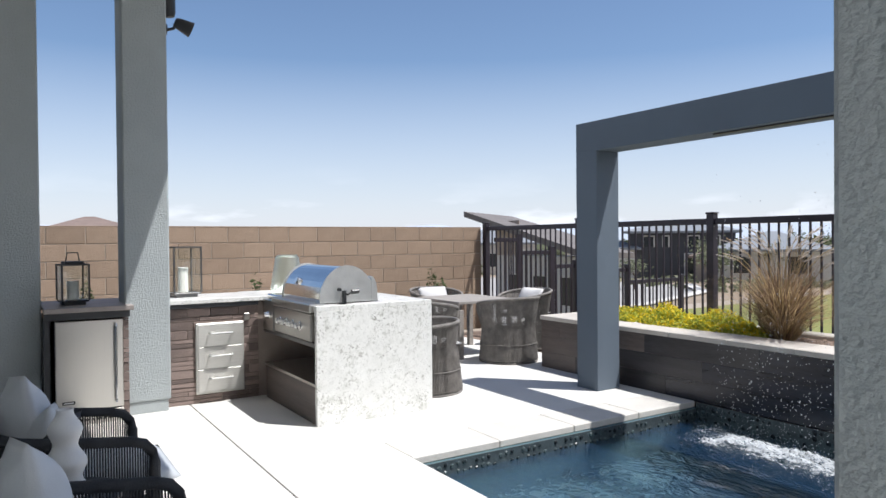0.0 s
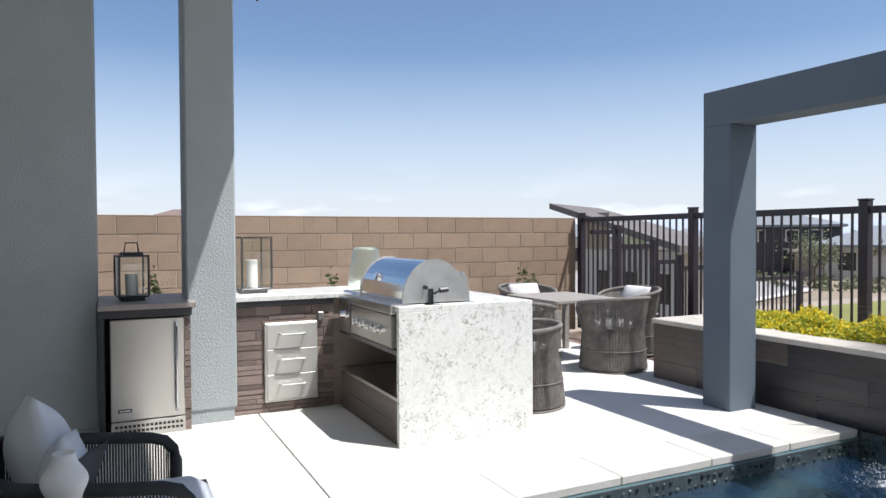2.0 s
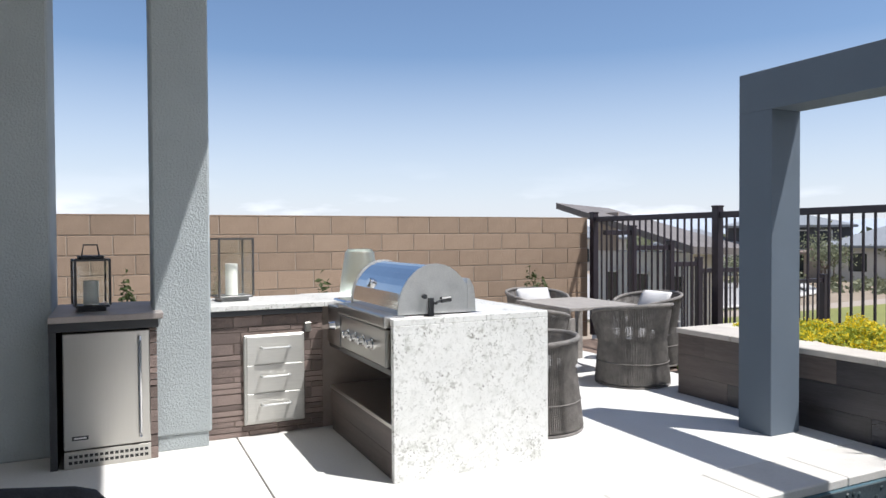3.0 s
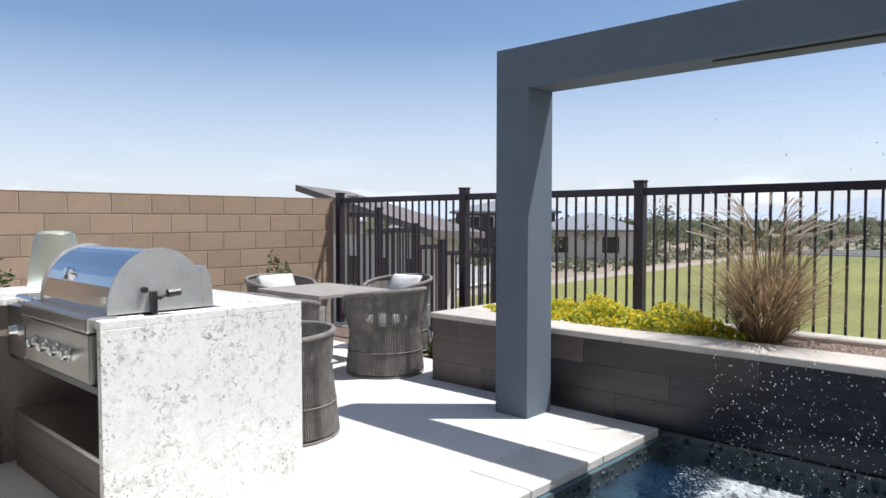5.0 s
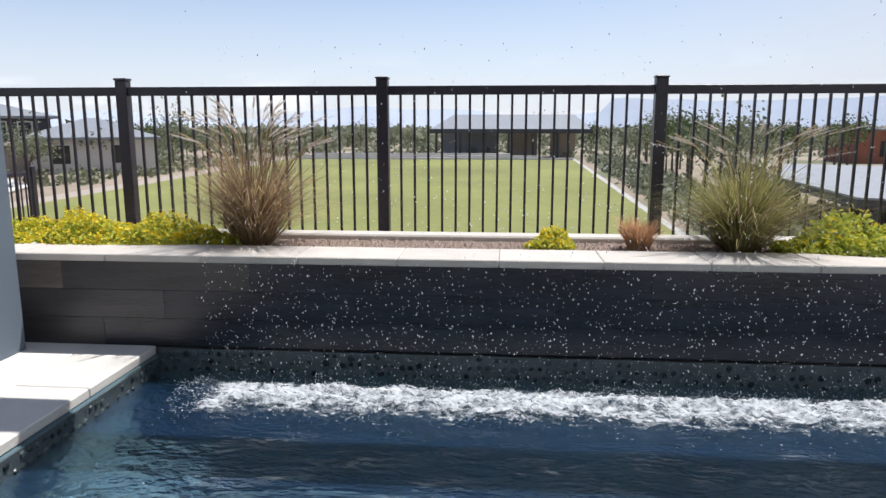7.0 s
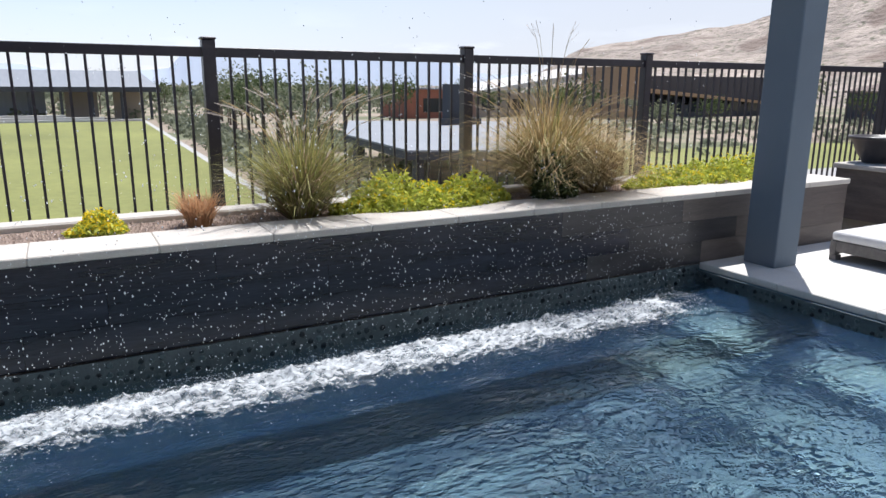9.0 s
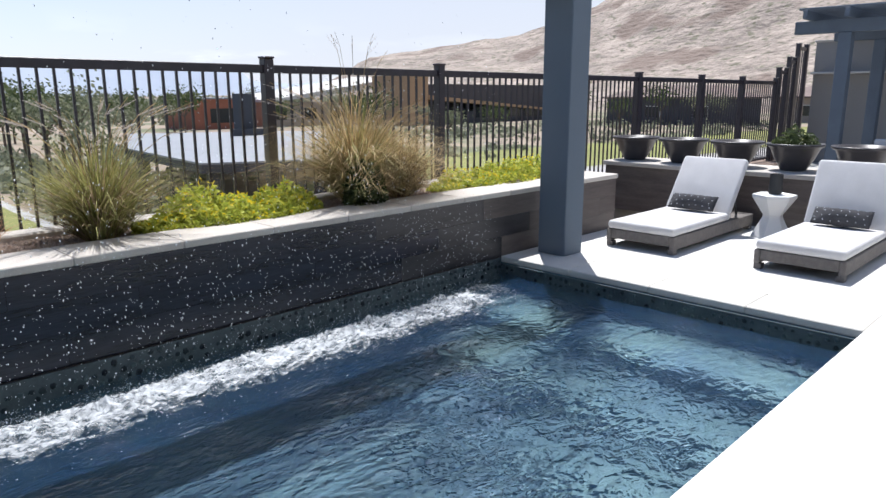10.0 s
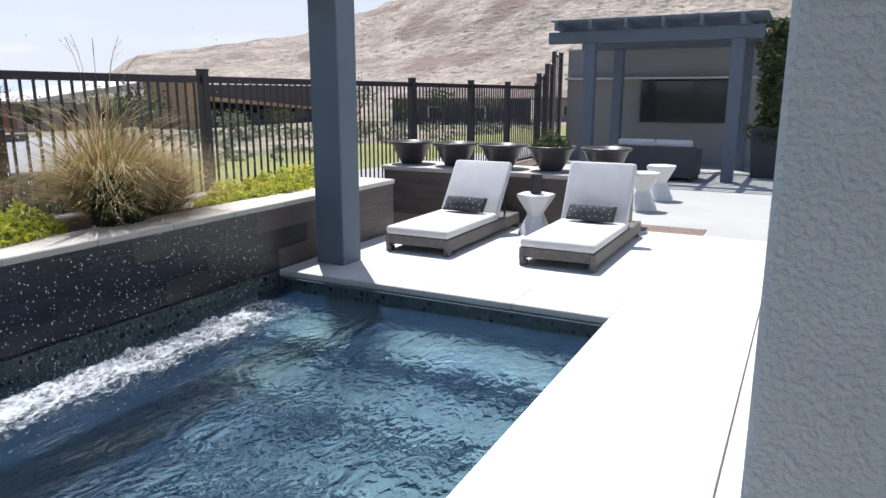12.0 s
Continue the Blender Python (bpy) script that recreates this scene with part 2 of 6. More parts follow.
MORTAR = material("pale_mortar", (0.42, 0.36, 0.30), 0.95, var=0.1, bump=0.3)
# granite of the fridge bay, roof shade put into a darker taupe
BAY_GRANITE_SHADED = material("shaded_bay_granite", (0.30, 0.265, 0.245), 0.4, var=0.2, scale=7, fine=90, bump=0.05)
COUNTER_JOINT = material("tan_counter_joint", (0.27, 0.225, 0.195), 0.95, var=0.12, scale=8, fine=120, bump=0.3)
BRICK = material("brown_ledger", (0.215, 0.165, 0.145), 0.8, var=0.3, scale=7, fine=90, bump=0.4, per_object=0.7)
BRICK_JOINT = material("ledger_joint", (0.12, 0.10, 0.09), 0.95)
GRANITE = granite_material()
STEEL = material("brushed_steel", (0.55, 0.535, 0.50), 0.28, metal=1.0, var=0.05, scale=3, fine=200, bump=0.02, stretch=(1, 1, 0.03))
STEEL_POLISHED = material("polished_steel", (0.75, 0.75, 0.75), 0.12, metal=1.0, var=0.03, bump=0.0)
STEEL_SATIN = material("satin_steel", (0.68, 0.68, 0.66), 0.42, metal=0.85, var=0.22, scale=7, fine=160, bump=0.02)
# darker copy of the steel, shade put into its colour
STEEL_DARK = material("shaded_steel", (0.2, 0.2, 0.2), 0.35, metal=1.0, var=0.1, bump=0.02)
WHITE_ENAMEL = material("pale_steel_drawer", (0.62, 0.61, 0.57), 0.4, metal=0.55, var=0.12, scale=4, fine=120, bump=0.02, stretch=(1, 0.1, 1))
IRON = material("dark_bronze_iron", (0.027, 0.0215, 0.031), 0.34, var=0.3, scale=9, fine=80, bump=0.08)
BLACK_METAL = material("black_metal", (0.025, 0.027, 0.03), 0.4, var=0.2, bump=0.05)
BLACK = material("black_void", (0.01, 0.01, 0.011), 0.6, bump=0)
ROPE = material("grey_rope", (0.21, 0.195, 0.18), 0.9, var=0.35, scale=14, fine=150, bump=0.5)
ROPE_DARK = material("charcoal_rope", (0.03, 0.032, 0.036), 0.85, var=0.3, scale=14, fine=150, bump=0.4)
TABLE_WOOD = material("weathered_table", (0.31, 0.285, 0.26), 0.7, var=0.25, scale=4, fine=30, bump=0.15, stretch=(1, 8, 8))
FABRIC_WHITE = material("white_canvas", (0.62, 0.61, 0.605), 0.95, var=0.1, scale=5, fine=220, bump=0.25, spec=0.1)
FABRIC_GREY = material("pale_grey_canvas", (0.62, 0.65, 0.68), 0.95, var=0.07, scale=5, fine=220, bump=0.25, spec=0.1)
FABRIC_DARK = material("charcoal_fabric", (0.075, 0.075, 0.08), 0.95, var=0.25, scale=9, fine=220, bump=0.3, spec=0.1)
WICKER = material("grey_wicker", (0.16, 0.145, 0.135), 0.8, var=0.3, scale=20, fine=90, bump=0.6)
CERAMIC_WHITE = material("white_ceramic", (0.72, 0.72, 0.71), 0.5, var=0.04, bump=0.05)
CANDLE = material("candle_wax", (0.78, 0.76, 0.70), 0.6, var=0.03, bump=0.03)
CLEAR_GLASS = glass_material("clear_glass", (0.95, 0.98, 0.97))
FROST_GLASS = glass_material("cloudy_glass", (0.85, 0.92, 0.88), 0.35)
BOWL = material("dark_glazed_bowl", (0.058, 0.052, 0.054), 0.35, var=0.25, scale=6, bump=0.05)
SOIL = material("gravel_soil", (0.26, 0.19, 0.15), 0.95, var=0.35, scale=14, fine=120, bump=0.9)
PEBBLE = material("brown_pebble", (0.34, 0.26, 0.21), 0.85, var=0.35, scale=30, bump=0.3)
MOSAIC = material("mosaic_grout", (0.062, 0.08, 0.087), 0.4, var=0.3, scale=15, fine=70, bump=0.2)
MOSAIC_DARK = leaf_material("mosaic_pebble", (0.008, 0.010, 0.014), (0.085, 0.115, 0.12), 0.3, 0.0)
# teal plaster; greenish sun patches and navy shade painted as its two tones
PLASTER = material("teal_sun_mottled_plaster", (0.125, 0.20, 0.185), 0.8, second=(0.028, 0.078, 0.14), scale=2.2, fine=90, bump=0.3)
WATER = water_material()
FOAM = material("white_foam", (0.62, 0.66, 0.69), 0.6, var=0.5, scale=35, fine=140, bump=0.6, bump_scale=90)
FOAM_SHEET = foam_sheet_material()
# sunlit sparkle of clear drops, put into a white translucent colour
DROP = leaf_material("sparkle_white_drop", (0.75, 0.78, 0.82), (0.92, 0.94, 0.97), 0.15, 0.8)
GROUND = material("dry_ground", (0.30, 0.24, 0.18), 0.95, var=0.3, scale=0.06, fine=1.2, bump=0.5, bump_scale=0.5)
LAWN = material("mown_lawn", (0.20, 0.208, 0.06), 0.95, var=0.28, scale=0.12, fine=4.0, bump=0.5, bump_scale=9)
ROAD = material("pale_road", (0.36, 0.35, 0.34), 0.9, var=0.1, scale=0.4, fine=8, bump=0.2)
HILL = material("desert_hill", (0.32, 0.265, 0.22), 0.95, var=0.5, scale=0.09, fine=0.8, bump=1.0, bump_scale=0.35, stretch=(1, 1, 1.8))
HILL.node_tree.nodes["Bump"].inputs["Distance"].default_value = 1.6
def add_scrub(m, color, scale, lo, hi):
    """Dark scrub in patches over a material's own colour."""
    nt = m.node_tree
    b = nt.nodes["Principled BSDF"]
    base = b.inputs["Base Color"].links[0].from_socket
    co = nt.nodes.new("ShaderNodeTexCoord")
    n = nt.nodes.new("ShaderNodeTexNoise")
    n.inputs["Scale"].default_value = scale
    n.inputs["Detail"].default_value = 3
    nt.links.new(co.outputs["Object"], n.inputs["Vector"])
    r = nt.nodes.new("ShaderNodeValToRGB")
    r.color_ramp.elements[0].position = lo
    r.color_ramp.elements[1].position = hi
    nt.links.new(n.outputs["Fac"], r.inputs[0])
    mx = nt.nodes.new("ShaderNodeMix")
    mx.data_type = 'RGBA'
    mx.inputs["B"].default_value = (*color, 1)
    nt.links.new(r.outputs[0], mx.inputs["Factor"])
    nt.links.new(base, mx.inputs["A"])
    nt.links.new(mx.outputs["Result"], b.inputs["Base Color"])


add_scrub(HILL, (0.16, 0.15, 0.10), 0.45, 0.55, 0.66)
add_scrub(HILL, (0.20, 0.15, 0.12), 0.045, 0.56, 0.62)
add_scrub(GROUND, (0.14, 0.15, 0.08), 0.12, 0.48, 0.6)
# distance haze is painted into this flat blue-grey
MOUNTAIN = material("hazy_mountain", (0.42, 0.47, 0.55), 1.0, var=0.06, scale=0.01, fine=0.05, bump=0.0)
PERGOLA = material("slate_pergola_paint", (0.105, 0.13, 0.165), 0.6, var=0.14, scale=3, fine=60, bump=0.1)
HOUSE_TAN = material("tan_house_stucco", (0.36, 0.30, 0.25), 0.9, var=0.06, scale=1, fine=40, bump=0.3)
# greyer copy of the tan stucco, pergola shade put into its colour
WALL_SHADE = material("shaded_taupe_stucco", (0.30, 0.285, 0.275), 0.9, var=0.06, scale=1, fine=40, bump=0.3)
HOUSE_WHITE = material("pale_house_stucco", (0.58, 0.56, 0.53), 0.9, var=0.05, scale=1, fine=40, bump=0.2)
HOUSE_DARK = material("charcoal_house_panel", (0.06, 0.062, 0.07), 0.8, var=0.1, scale=1, fine=40, bump=0.2)
HOUSE_BRICK = material("rust_house_brick", (0.33, 0.13, 0.08), 0.9, var=0.2, scale=1, fine=20, bump=0.3)
ROOF_TILE = material("brown_roof_tile", (0.20, 0.15, 0.13), 0.9, var=0.2, scale=2, fine=14, bump=0.5)
ROOF_GREY = material("grey_metal_roof", (0.23, 0.245, 0.265), 0.6, var=0.1, scale=0.6, fine=8, bump=0.1, stretch=(6, 1, 1))
ROOF_SLATE = material("weathered_slate_roof", (0.17, 0.155, 0.15), 0.9, var=0.2, scale=2, fine=14, bump=0.4)
WINDOW_GLASS = material("dark_window", (0.03, 0.035, 0.04), 0.1, var=0.1, bump=0)
OCHRE = material("ochre_awning", (0.40, 0.26, 0.15), 0.8, var=0.1, bump=0.1)
BARK = material("bark", (0.12, 0.09, 0.07), 0.95, var=0.3, scale=9, bump=0.5)
LEAF_OLIVE = leaf_material("olive_leaves", (0.035, 0.055, 0.02), (0.12, 0.15, 0.06))
# dusty foliage, paled further so that distance haze sits in its colour
LEAF_FAR = leaf_material("hazed_dusty_leaves", (0.12, 0.14, 0.085), (0.27, 0.28, 0.18))
LEAF_GREEN = leaf_material("fresh_leaves", (0.05, 0.11, 0.015), (0.17, 0.25, 0.05))
LEAF_LIME = leaf_material("lime_leaves", (0.30, 0.37, 0.05), (0.68, 0.68, 0.13))
PETAL_YELLOW = leaf_material("yellow_petals", (0.75, 0.55, 0.02), (0.85, 0.70, 0.05))
GRASS_TAN = leaf_material("straw_blades", (0.24, 0.18, 0.08), (0.74, 0.55, 0.29))
GRASS_BROWN = leaf_material("brown_blades", (0.19, 0.125, 0.085), (0.48, 0.35, 0.22))
GRASS_GREEN = leaf_material("olive_blades", (0.17, 0.18, 0.05), (0.48, 0.44, 0.17))
PLUME = leaf_material("pale_plumes", (0.55, 0.48, 0.42), (0.72, 0.66, 0.6), translucent=0.5)
TUFT_ORANGE = leaf_material("orange_blades", (0.50, 0.29, 0.15), (0.70, 0.46, 0.28))

# ---------------------------------------------------------------- mesh helpers


def mesh_of(name, bm, mat, smooth=False):
    me = bpy.data.meshes.new(name)
    bm.to_mesh(me)
    bm.free()
    me.materials.append(mat)
    if smooth:
        me.polygons.foreach_set("use_smooth", [True] * len(me.polygons))
    return me


def thing(name, label, category, at=(0, 0, 0), rz=0, group="", kind=""):
    """An empty at the base of a thing, which its parts hang on."""
    ob = new(name)
    ob.empty_display_size = 0.1
    ob.matrix_basis = pose(*at, 0, 0, rz)
    return tagged(ob, label, category, group, kind)


def part(name, bm, mat, parent, label="", smooth=False, kind=""):
    ob = new(name, mesh_of(name, bm, mat, smooth))
    ob.parent = parent
    return tagged(ob, label, kind=kind)


def shared(name, me, parent, m):
    """Another object on a mesh that is there already."""
    ob = new(name, me)
    ob.parent = parent
    ob.matrix_basis = m
    return ob


def solo(name, bm, mat, label, category, kind="", group="", smooth=False):
    return tagged(new(name, mesh_of(name, bm, mat, smooth)), label, category, group, kind)


def box(x0, x1, y0, y1, z0, z1, bevel=0.0, bm=None, seg=1, rot=None):
    bm = bm or bmesh.new()
    r = bmesh.ops.create_cube(bm, size=1)
    vs = r["verts"]
    bmesh.ops.scale(bm, vec=(x1 - x0, y1 - y0, z1 - z0), verts=vs)
    if bevel:
        es = list({e for v in vs for e in v.link_edges})
        r = bmesh.ops.bevel(bm, geom=vs + es, offset=bevel, segments=seg, affect='EDGES', profile=0.5)
        vs = list({v for f in r["faces"] for v in f.verts} | {v for v in vs if v.is_valid})
    if rot is not None:
        bmesh.ops.transform(bm, matrix=rot, verts=vs)
    bmesh.ops.translate(bm, vec=((x0 + x1) / 2, (y0 + y1) / 2, (z0 + z1) / 2), verts=vs)
    return bm


def rod(p, q, r, bm=None, n=10, r2=None):
    """A round bar from p to q."""
    bm = bm or bmesh.new()
    p, q = Vector(p), Vector(q)
    m = Matrix.Translation((p + q) / 2) @ (q - p).to_track_quat("Z", "Y").to_matrix().to_4x4()
    bmesh.ops.create_cone(bm, cap_ends=True, segments=n, radius1=r, radius2=r if r2 is None else r2, depth=(q - p).length, matrix=m)
    return bm


def lathe(profile, n=32, bm=None, at=(0, 0, 0), cap=True):
    """A turned body from (radius, height) pairs."""
    bm = bm or bmesh.new()
    rings = []
    for r, z in profile:
        rings.append([bm.verts.new((at[0] + r * math.cos(2 * math.pi * i / n), at[1] + r * math.sin(2 * math.pi * i / n), at[2] + z)) for i in range(n)])
    for a, b in zip(rings, rings[1:]):
        for i in range(n):
            bm.faces.new((a[i], a[(i + 1) % n], b[(i + 1) % n], b[i]))
    if cap:
        bm.faces.new(rings[0][::-1])
        bm.faces.new(rings[-1])
    return bm


def tube(points, r, n=8, bm=None, closed=False):
    """A round bar bent along points."""
    bm = bm or bmesh.new()
    pts = [Vector(p) for p in points]
    rings = []
    k = len(pts)
    for i, p in enumerate(pts):
        a = pts[i - 1] if (i or closed) else p
        b = pts[(i + 1) % k] if (i < k - 1 or closed) else p
        d = (b - a).normalized()
        up = Vector((0, 0, 1)) if abs(d.z) < 0.95 else Vector((1, 0, 0))
        u = d.cross(up).normalized()
        v = u.cross(d)
        rings.append([bm.verts.new(p + r * (u * math.cos(2 * math.pi * j / n) + v * math.sin(2 * math.pi * j / n))) for j in range(n)])
    pairs = list(zip(rings, rings[1:])) + ([(rings[-1], rings[0])] if closed else [])
    for a, b in pairs:
        for j in range(n):
            bm.faces.new((a[j], a[(j + 1) % n], b[(j + 1) % n], b[j]))
    if not closed:
        bm.faces.new(rings[0][::-1])
        bm.faces.new(rings[-1])
    return bm


def prism(outline, depth, bm=None):
    """A plate from an outline in x, y, thick along z."""
    bm = bm or bmesh.new()
    lo = [bm.verts.new((x, y, 0)) for x, y in outline]
    hi = [bm.verts.new((x, y, depth)) for x, y in outline]
    bm.faces.new(lo[::-1])
    bm.faces.new(hi)
    for i in range(len(lo)):
        j = (i + 1) % len(lo)
        bm.faces.new((lo[i], lo[j], hi[j], hi[i]))
    return bm


def cushion(sx, sy, sz, puff=0.5, n=10):
    """A soft pad: a rounded box, fuller in the middle. Its base is at z 0."""
    bm = bmesh.new()
    bmesh.ops.create_grid(bm, x_segments=n, y_segments=n, size=0.5)
    top = list(bm.verts)
    for v in top:
        e = max(abs(v.co.x), abs(v.co.y)) * 2
        h = (1 - e ** 5) * (1 - puff + puff * (1 - (2 * v.co.x) ** 2) * (1 - (2 * v.co.y) ** 2))
        v.co.z = 0.5 * max(h, 0.0) if e < 0.999 else 0.0
    r = bmesh.ops.duplicate(bm, geom=bm.faces[:])
    for v in [g for g in r["geom"] if isinstance(g, bmesh.types.BMVert)]:
        v.co.z *= -1
    bmesh.ops.reverse_faces(bm, faces=[g for g in r["geom"] if isinstance(g, bmesh.types.BMFace)])
    bmesh.ops.remove_doubles(bm, verts=bm.verts[:], dist=1e-5)
    for v in bm.verts:
        v.co = Vector((v.co.x * sx, v.co.y * sy, (v.co.z + 0.5) * sz))
    return bm


def raw(name, verts, faces, mat, parent=None, label="", category="", kind="", smooth=False):
    """Many small pieces as one mesh."""
    me = bpy.data.meshes.new(name)
    me.from_pydata(verts, [], faces)
    me.materials.append(mat)
    if smooth:
        me.polygons.foreach_set("use_smooth", [True] * len(me.polygons))
    ob = new(name, me)
    ob.parent = parent
    return tagged(ob, label, category, kind=kind)

# ---------------------------------------------------------------- setting
PX, PY = 6.86, -2.887          # pool: x 0 to PX, y PY to 0
WATER_Z = -0.15
FY = 1.46                    # line of the fence
WALL_X = -5.25                # face of the block wall


def slab(name, x0, x1, y0, y1, z0, z1, mat, label, category="floor", bevel=0.006):
    return solo(name, box(x0, x1, y0, y1, z0, z1, bevel), mat, label, category, "structure")


# deck, poured in slabs with open joints
deck = thing("deck_floor", "pale sunlit concrete pool deck with narrow joints", "floor", kind="structure")
for x0, x1, y0, y1 in ((-5.22, -0.4215, -3.7805, 0.0), (-5.22, -2.12, 0.0, 0.62), (-5.22, 1.2, -8.3, -3.7895), (1.206, 7.4, -8.3, -3.7895),
                       (-0.42, PX + 0.43, -3.7805, PY), (PX + 0.43, 10.09, -3.7805, -0.0), (7.406, 10.09, -8.3, -3.7895)):
    part("deck_slab", box(x0, x1, y0, y1, -0.16, 0.0, 0.003), DECK, deck)
part("joint_filler", box(-5.2, 10.08, -3.7894, -3.7806, -0.1, -0.009), BRICK_JOINT, deck)
# coping stones round the pool
coping = thing("pool_coping", "pale travertine coping stones round the pool edge", "coping", kind="structure")
y = PY
n_side = 4
step = (0 - y) / n_side
for i in range(n_side):
    for cx0, cx1 in ((-0.42, 0.0), (PX, PX + 0.43)):
        part("coping_stone", box(cx0 + 0.0015, cx1, y + i * step + 0.0015, y + (i + 1) * step - 0.0015, -0.055, 0.001, 0.007), COPING, coping)
# pool shell with its bench and entry steps
shell = thing("pool_shell", "dark teal plaster pool shell with bench and steps", "pool", kind="structure")
for nm, b in (("pool_wall", (-0.3, 0.02, PY - 0.3, 0.2, -1.6, -0.056)), ("pool_wall", (PX - 0.02, PX + 0.3, PY - 0.3, 0.2, -1.6, -0.056)),
              ("pool_wall", (0.02, PX - 0.02, PY - 0.3, PY + 0.02, -1.6, -0.056)), ("pool_wall", (0.02, PX - 0.02, -0.02, 0.2, -1.6, -0.056)),
              ("pool_floor", (0.02, PX - 0.02, PY + 0.02, -0.02, -1.6, -1.35)),
              ("pool_bench", (0.02, 0.55, PY + 0.02, -0.5, -1.35, -0.95)),
              ("pool_step", (6.2, PX - 0.02, PY + 0.02, -0.02, -1.35, -0.50)), ("pool_step", (5.6, 6.2, PY + 0.02, -0.02, -1.35, -0.82)),
              ("pool_step", (5.0, 5.6, PY + 0.02, -0.02, -1.35, -1.10))):
    part(nm, box(*b, 0.004), PLASTER, shell)
# mosaic band at the water line
band = thing("mosaic_band", "dark mosaic band with grey pebbles at the water line", "tile band", kind="structure")
for b in ((0.021, 0.032, PY + 0.02, -0.02), (PX - 0.032, PX - 0.021, PY + 0.02, -0.02)):
    part("tile_strip", box(*b, -0.30, -0.057), MOSAIC, band)
part("tile_strip", box(0.032, PX - 0.032, -0.032, -0.021, -0.30, -0.004), MOSAIC, band)
part("tile_strip", box(0.032, PX - 0.032, PY + 0.021, PY + 0.032, -0.30, -0.057), MOSAIC, band)
rng = random.Random(4)
verts, faces = [], []


def pebble_on(origin, u, v, w, r):
    """A low six-sided dome on a wall: u along it, v up, w out of it."""
    k = len(verts)
    a0 = rng.random() * 6
    for j in range(6):
        a = a0 + j * math.pi / 3
        rr = r * rng.uniform(0.8, 1.15)
        verts.append(tuple(origin + u * (rr * math.cos(a)) + v * (rr * math.sin(a))))
    for j in range(6):
        a = a0 + j * math.pi / 3
        verts.append(tuple(origin + u * (0.6 * r * math.cos(a)) + v * (0.6 * r * math.sin(a)) + w * 0.008))
    for j in range(6):
        faces.append((k + j, k + (j + 1) % 6, k + 6 + (j + 1) % 6, k + 6 + j))
    faces.append(tuple(k + 6 + j for j in range(6)))


Z3 = Vector((0, 0, 1))
for z, fill in ((-0.032, 0.55), (-0.083, 0.75), (-0.135, 0.85)):
    for i in range(int(PX / 0.052)):
        if rng.random() < fill:
            pebble_on(Vector((0.05 + i * 0.052 + (0.026 if z < -0.1 else 0), -0.032, z + rng.uniform(-0.008, 0.008))), Vector((1, 0, 0)), Z3, Vector((0, -1, 0)), rng.uniform(0.015, 0.024))
    if z < -0.05:
        for i in range(int(-PY / 0.052)):
            for xx, w in ((0.032, 1), (PX - 0.032, -1)):
                if rng.random() < fill * 0.9:
                    pebble_on(Vector((xx, -0.05 - i * 0.052, z - 0.008 + rng.uniform(-0.008, 0.008))), Vector((0, 1, 0)), Z3, Vector((w, 0, 0)), rng.uniform(0.014, 0.022))
raw("mosaic_pebbles", verts, faces, MOSAIC_DARK, band, kind="stuff")

water_bm = bmesh.new()
bmesh.ops.create_grid(water_bm, x_segments=140, y_segments=60, size=0.5)
for v in water_bm.verts:
    v.co = Vector(((v.co.x + 0.5) * (PX - 0.064) + 0.032, (v.co.y + 0.5) * (-PY - 0.064) + PY + 0.032, WATER_Z))
    near = math.exp(-((v.co.y + 0.33) / 0.6) ** 2)
    v.co.z += (0.006 + 0.012 * near) * noise.noise(Vector((v.co.x * 2.6, v.co.y * 4.5, 0)))
water = solo("pool_water", water_bm, WATER, "rippled dark blue pool water", "water", "structure", smooth=True)
water.visible_shadow = False

# planter along the pool
planter = thing("planter", "long raised planter faced in dark brown plank tiles", "planter", kind="structure")
PL0, PL1, CAPZ = -2.08, 8.77, 0.583
part("planter_core", box(PL0 + 0.012, PL1 - 0.012, 0.012, 0.36, -0.16, CAPZ - 0.05), BRICK_JOINT, planter)
part("planter_core", box(PL0 + 0.012, PL0 + 0.3, 0.36, 1.2, -0.16, CAPZ - 0.05), BRICK_JOINT, planter)
part("planter_core", box(PL1 - 0.3, PL1 - 0.012, 0.36, 1.2, -0.16, CAPZ - 0.05), BRICK_JOINT, planter)
part("kerb", box(PL0, PL1, 0.86, 1.04, 0.0, CAPZ + 0.005, 0.012), CAP, planter, "pale limestone kerb behind the bed")
bed = solo("planter_bed", box(PL0 + 0.1, PL1 - 0.1, 0.36, 0.86, 0.2, CAPZ - 0.035), SOIL, "brown gravelly soil in the planter", "soil", "structure")

# the water frame: two posts and a beam over the pool
B0, B1, BY0, BY1, BZ0, BZ1 = -1.042, 7.498, -0.43, -0.138, 2.283, 2.565
arch = thing("water_arch", "grey stucco arch with a rain slot spanning the pool", "arch")
part("post", box(B0, B0 + 0.278, BY0, BY1, 0.0, BZ0, 0.004), STUCCO_SMOOTH, arch)
part("post", box(B1 - 0.275, B1, BY0, BY1, 0.0, BZ0, 0.008), STUCCO_SMOOTH, arch)
part("beam", box(B0, B1, BY0, BY1, BZ0 + 0.0002, BZ1, 0.004), STUCCO_SMOOTH, arch)
part("rain_slot", box(0.46, 6.3, -0.36, -0.32, BZ0 - 0.012, BZ0), BLACK_METAL, arch, "dark metal rain slot")

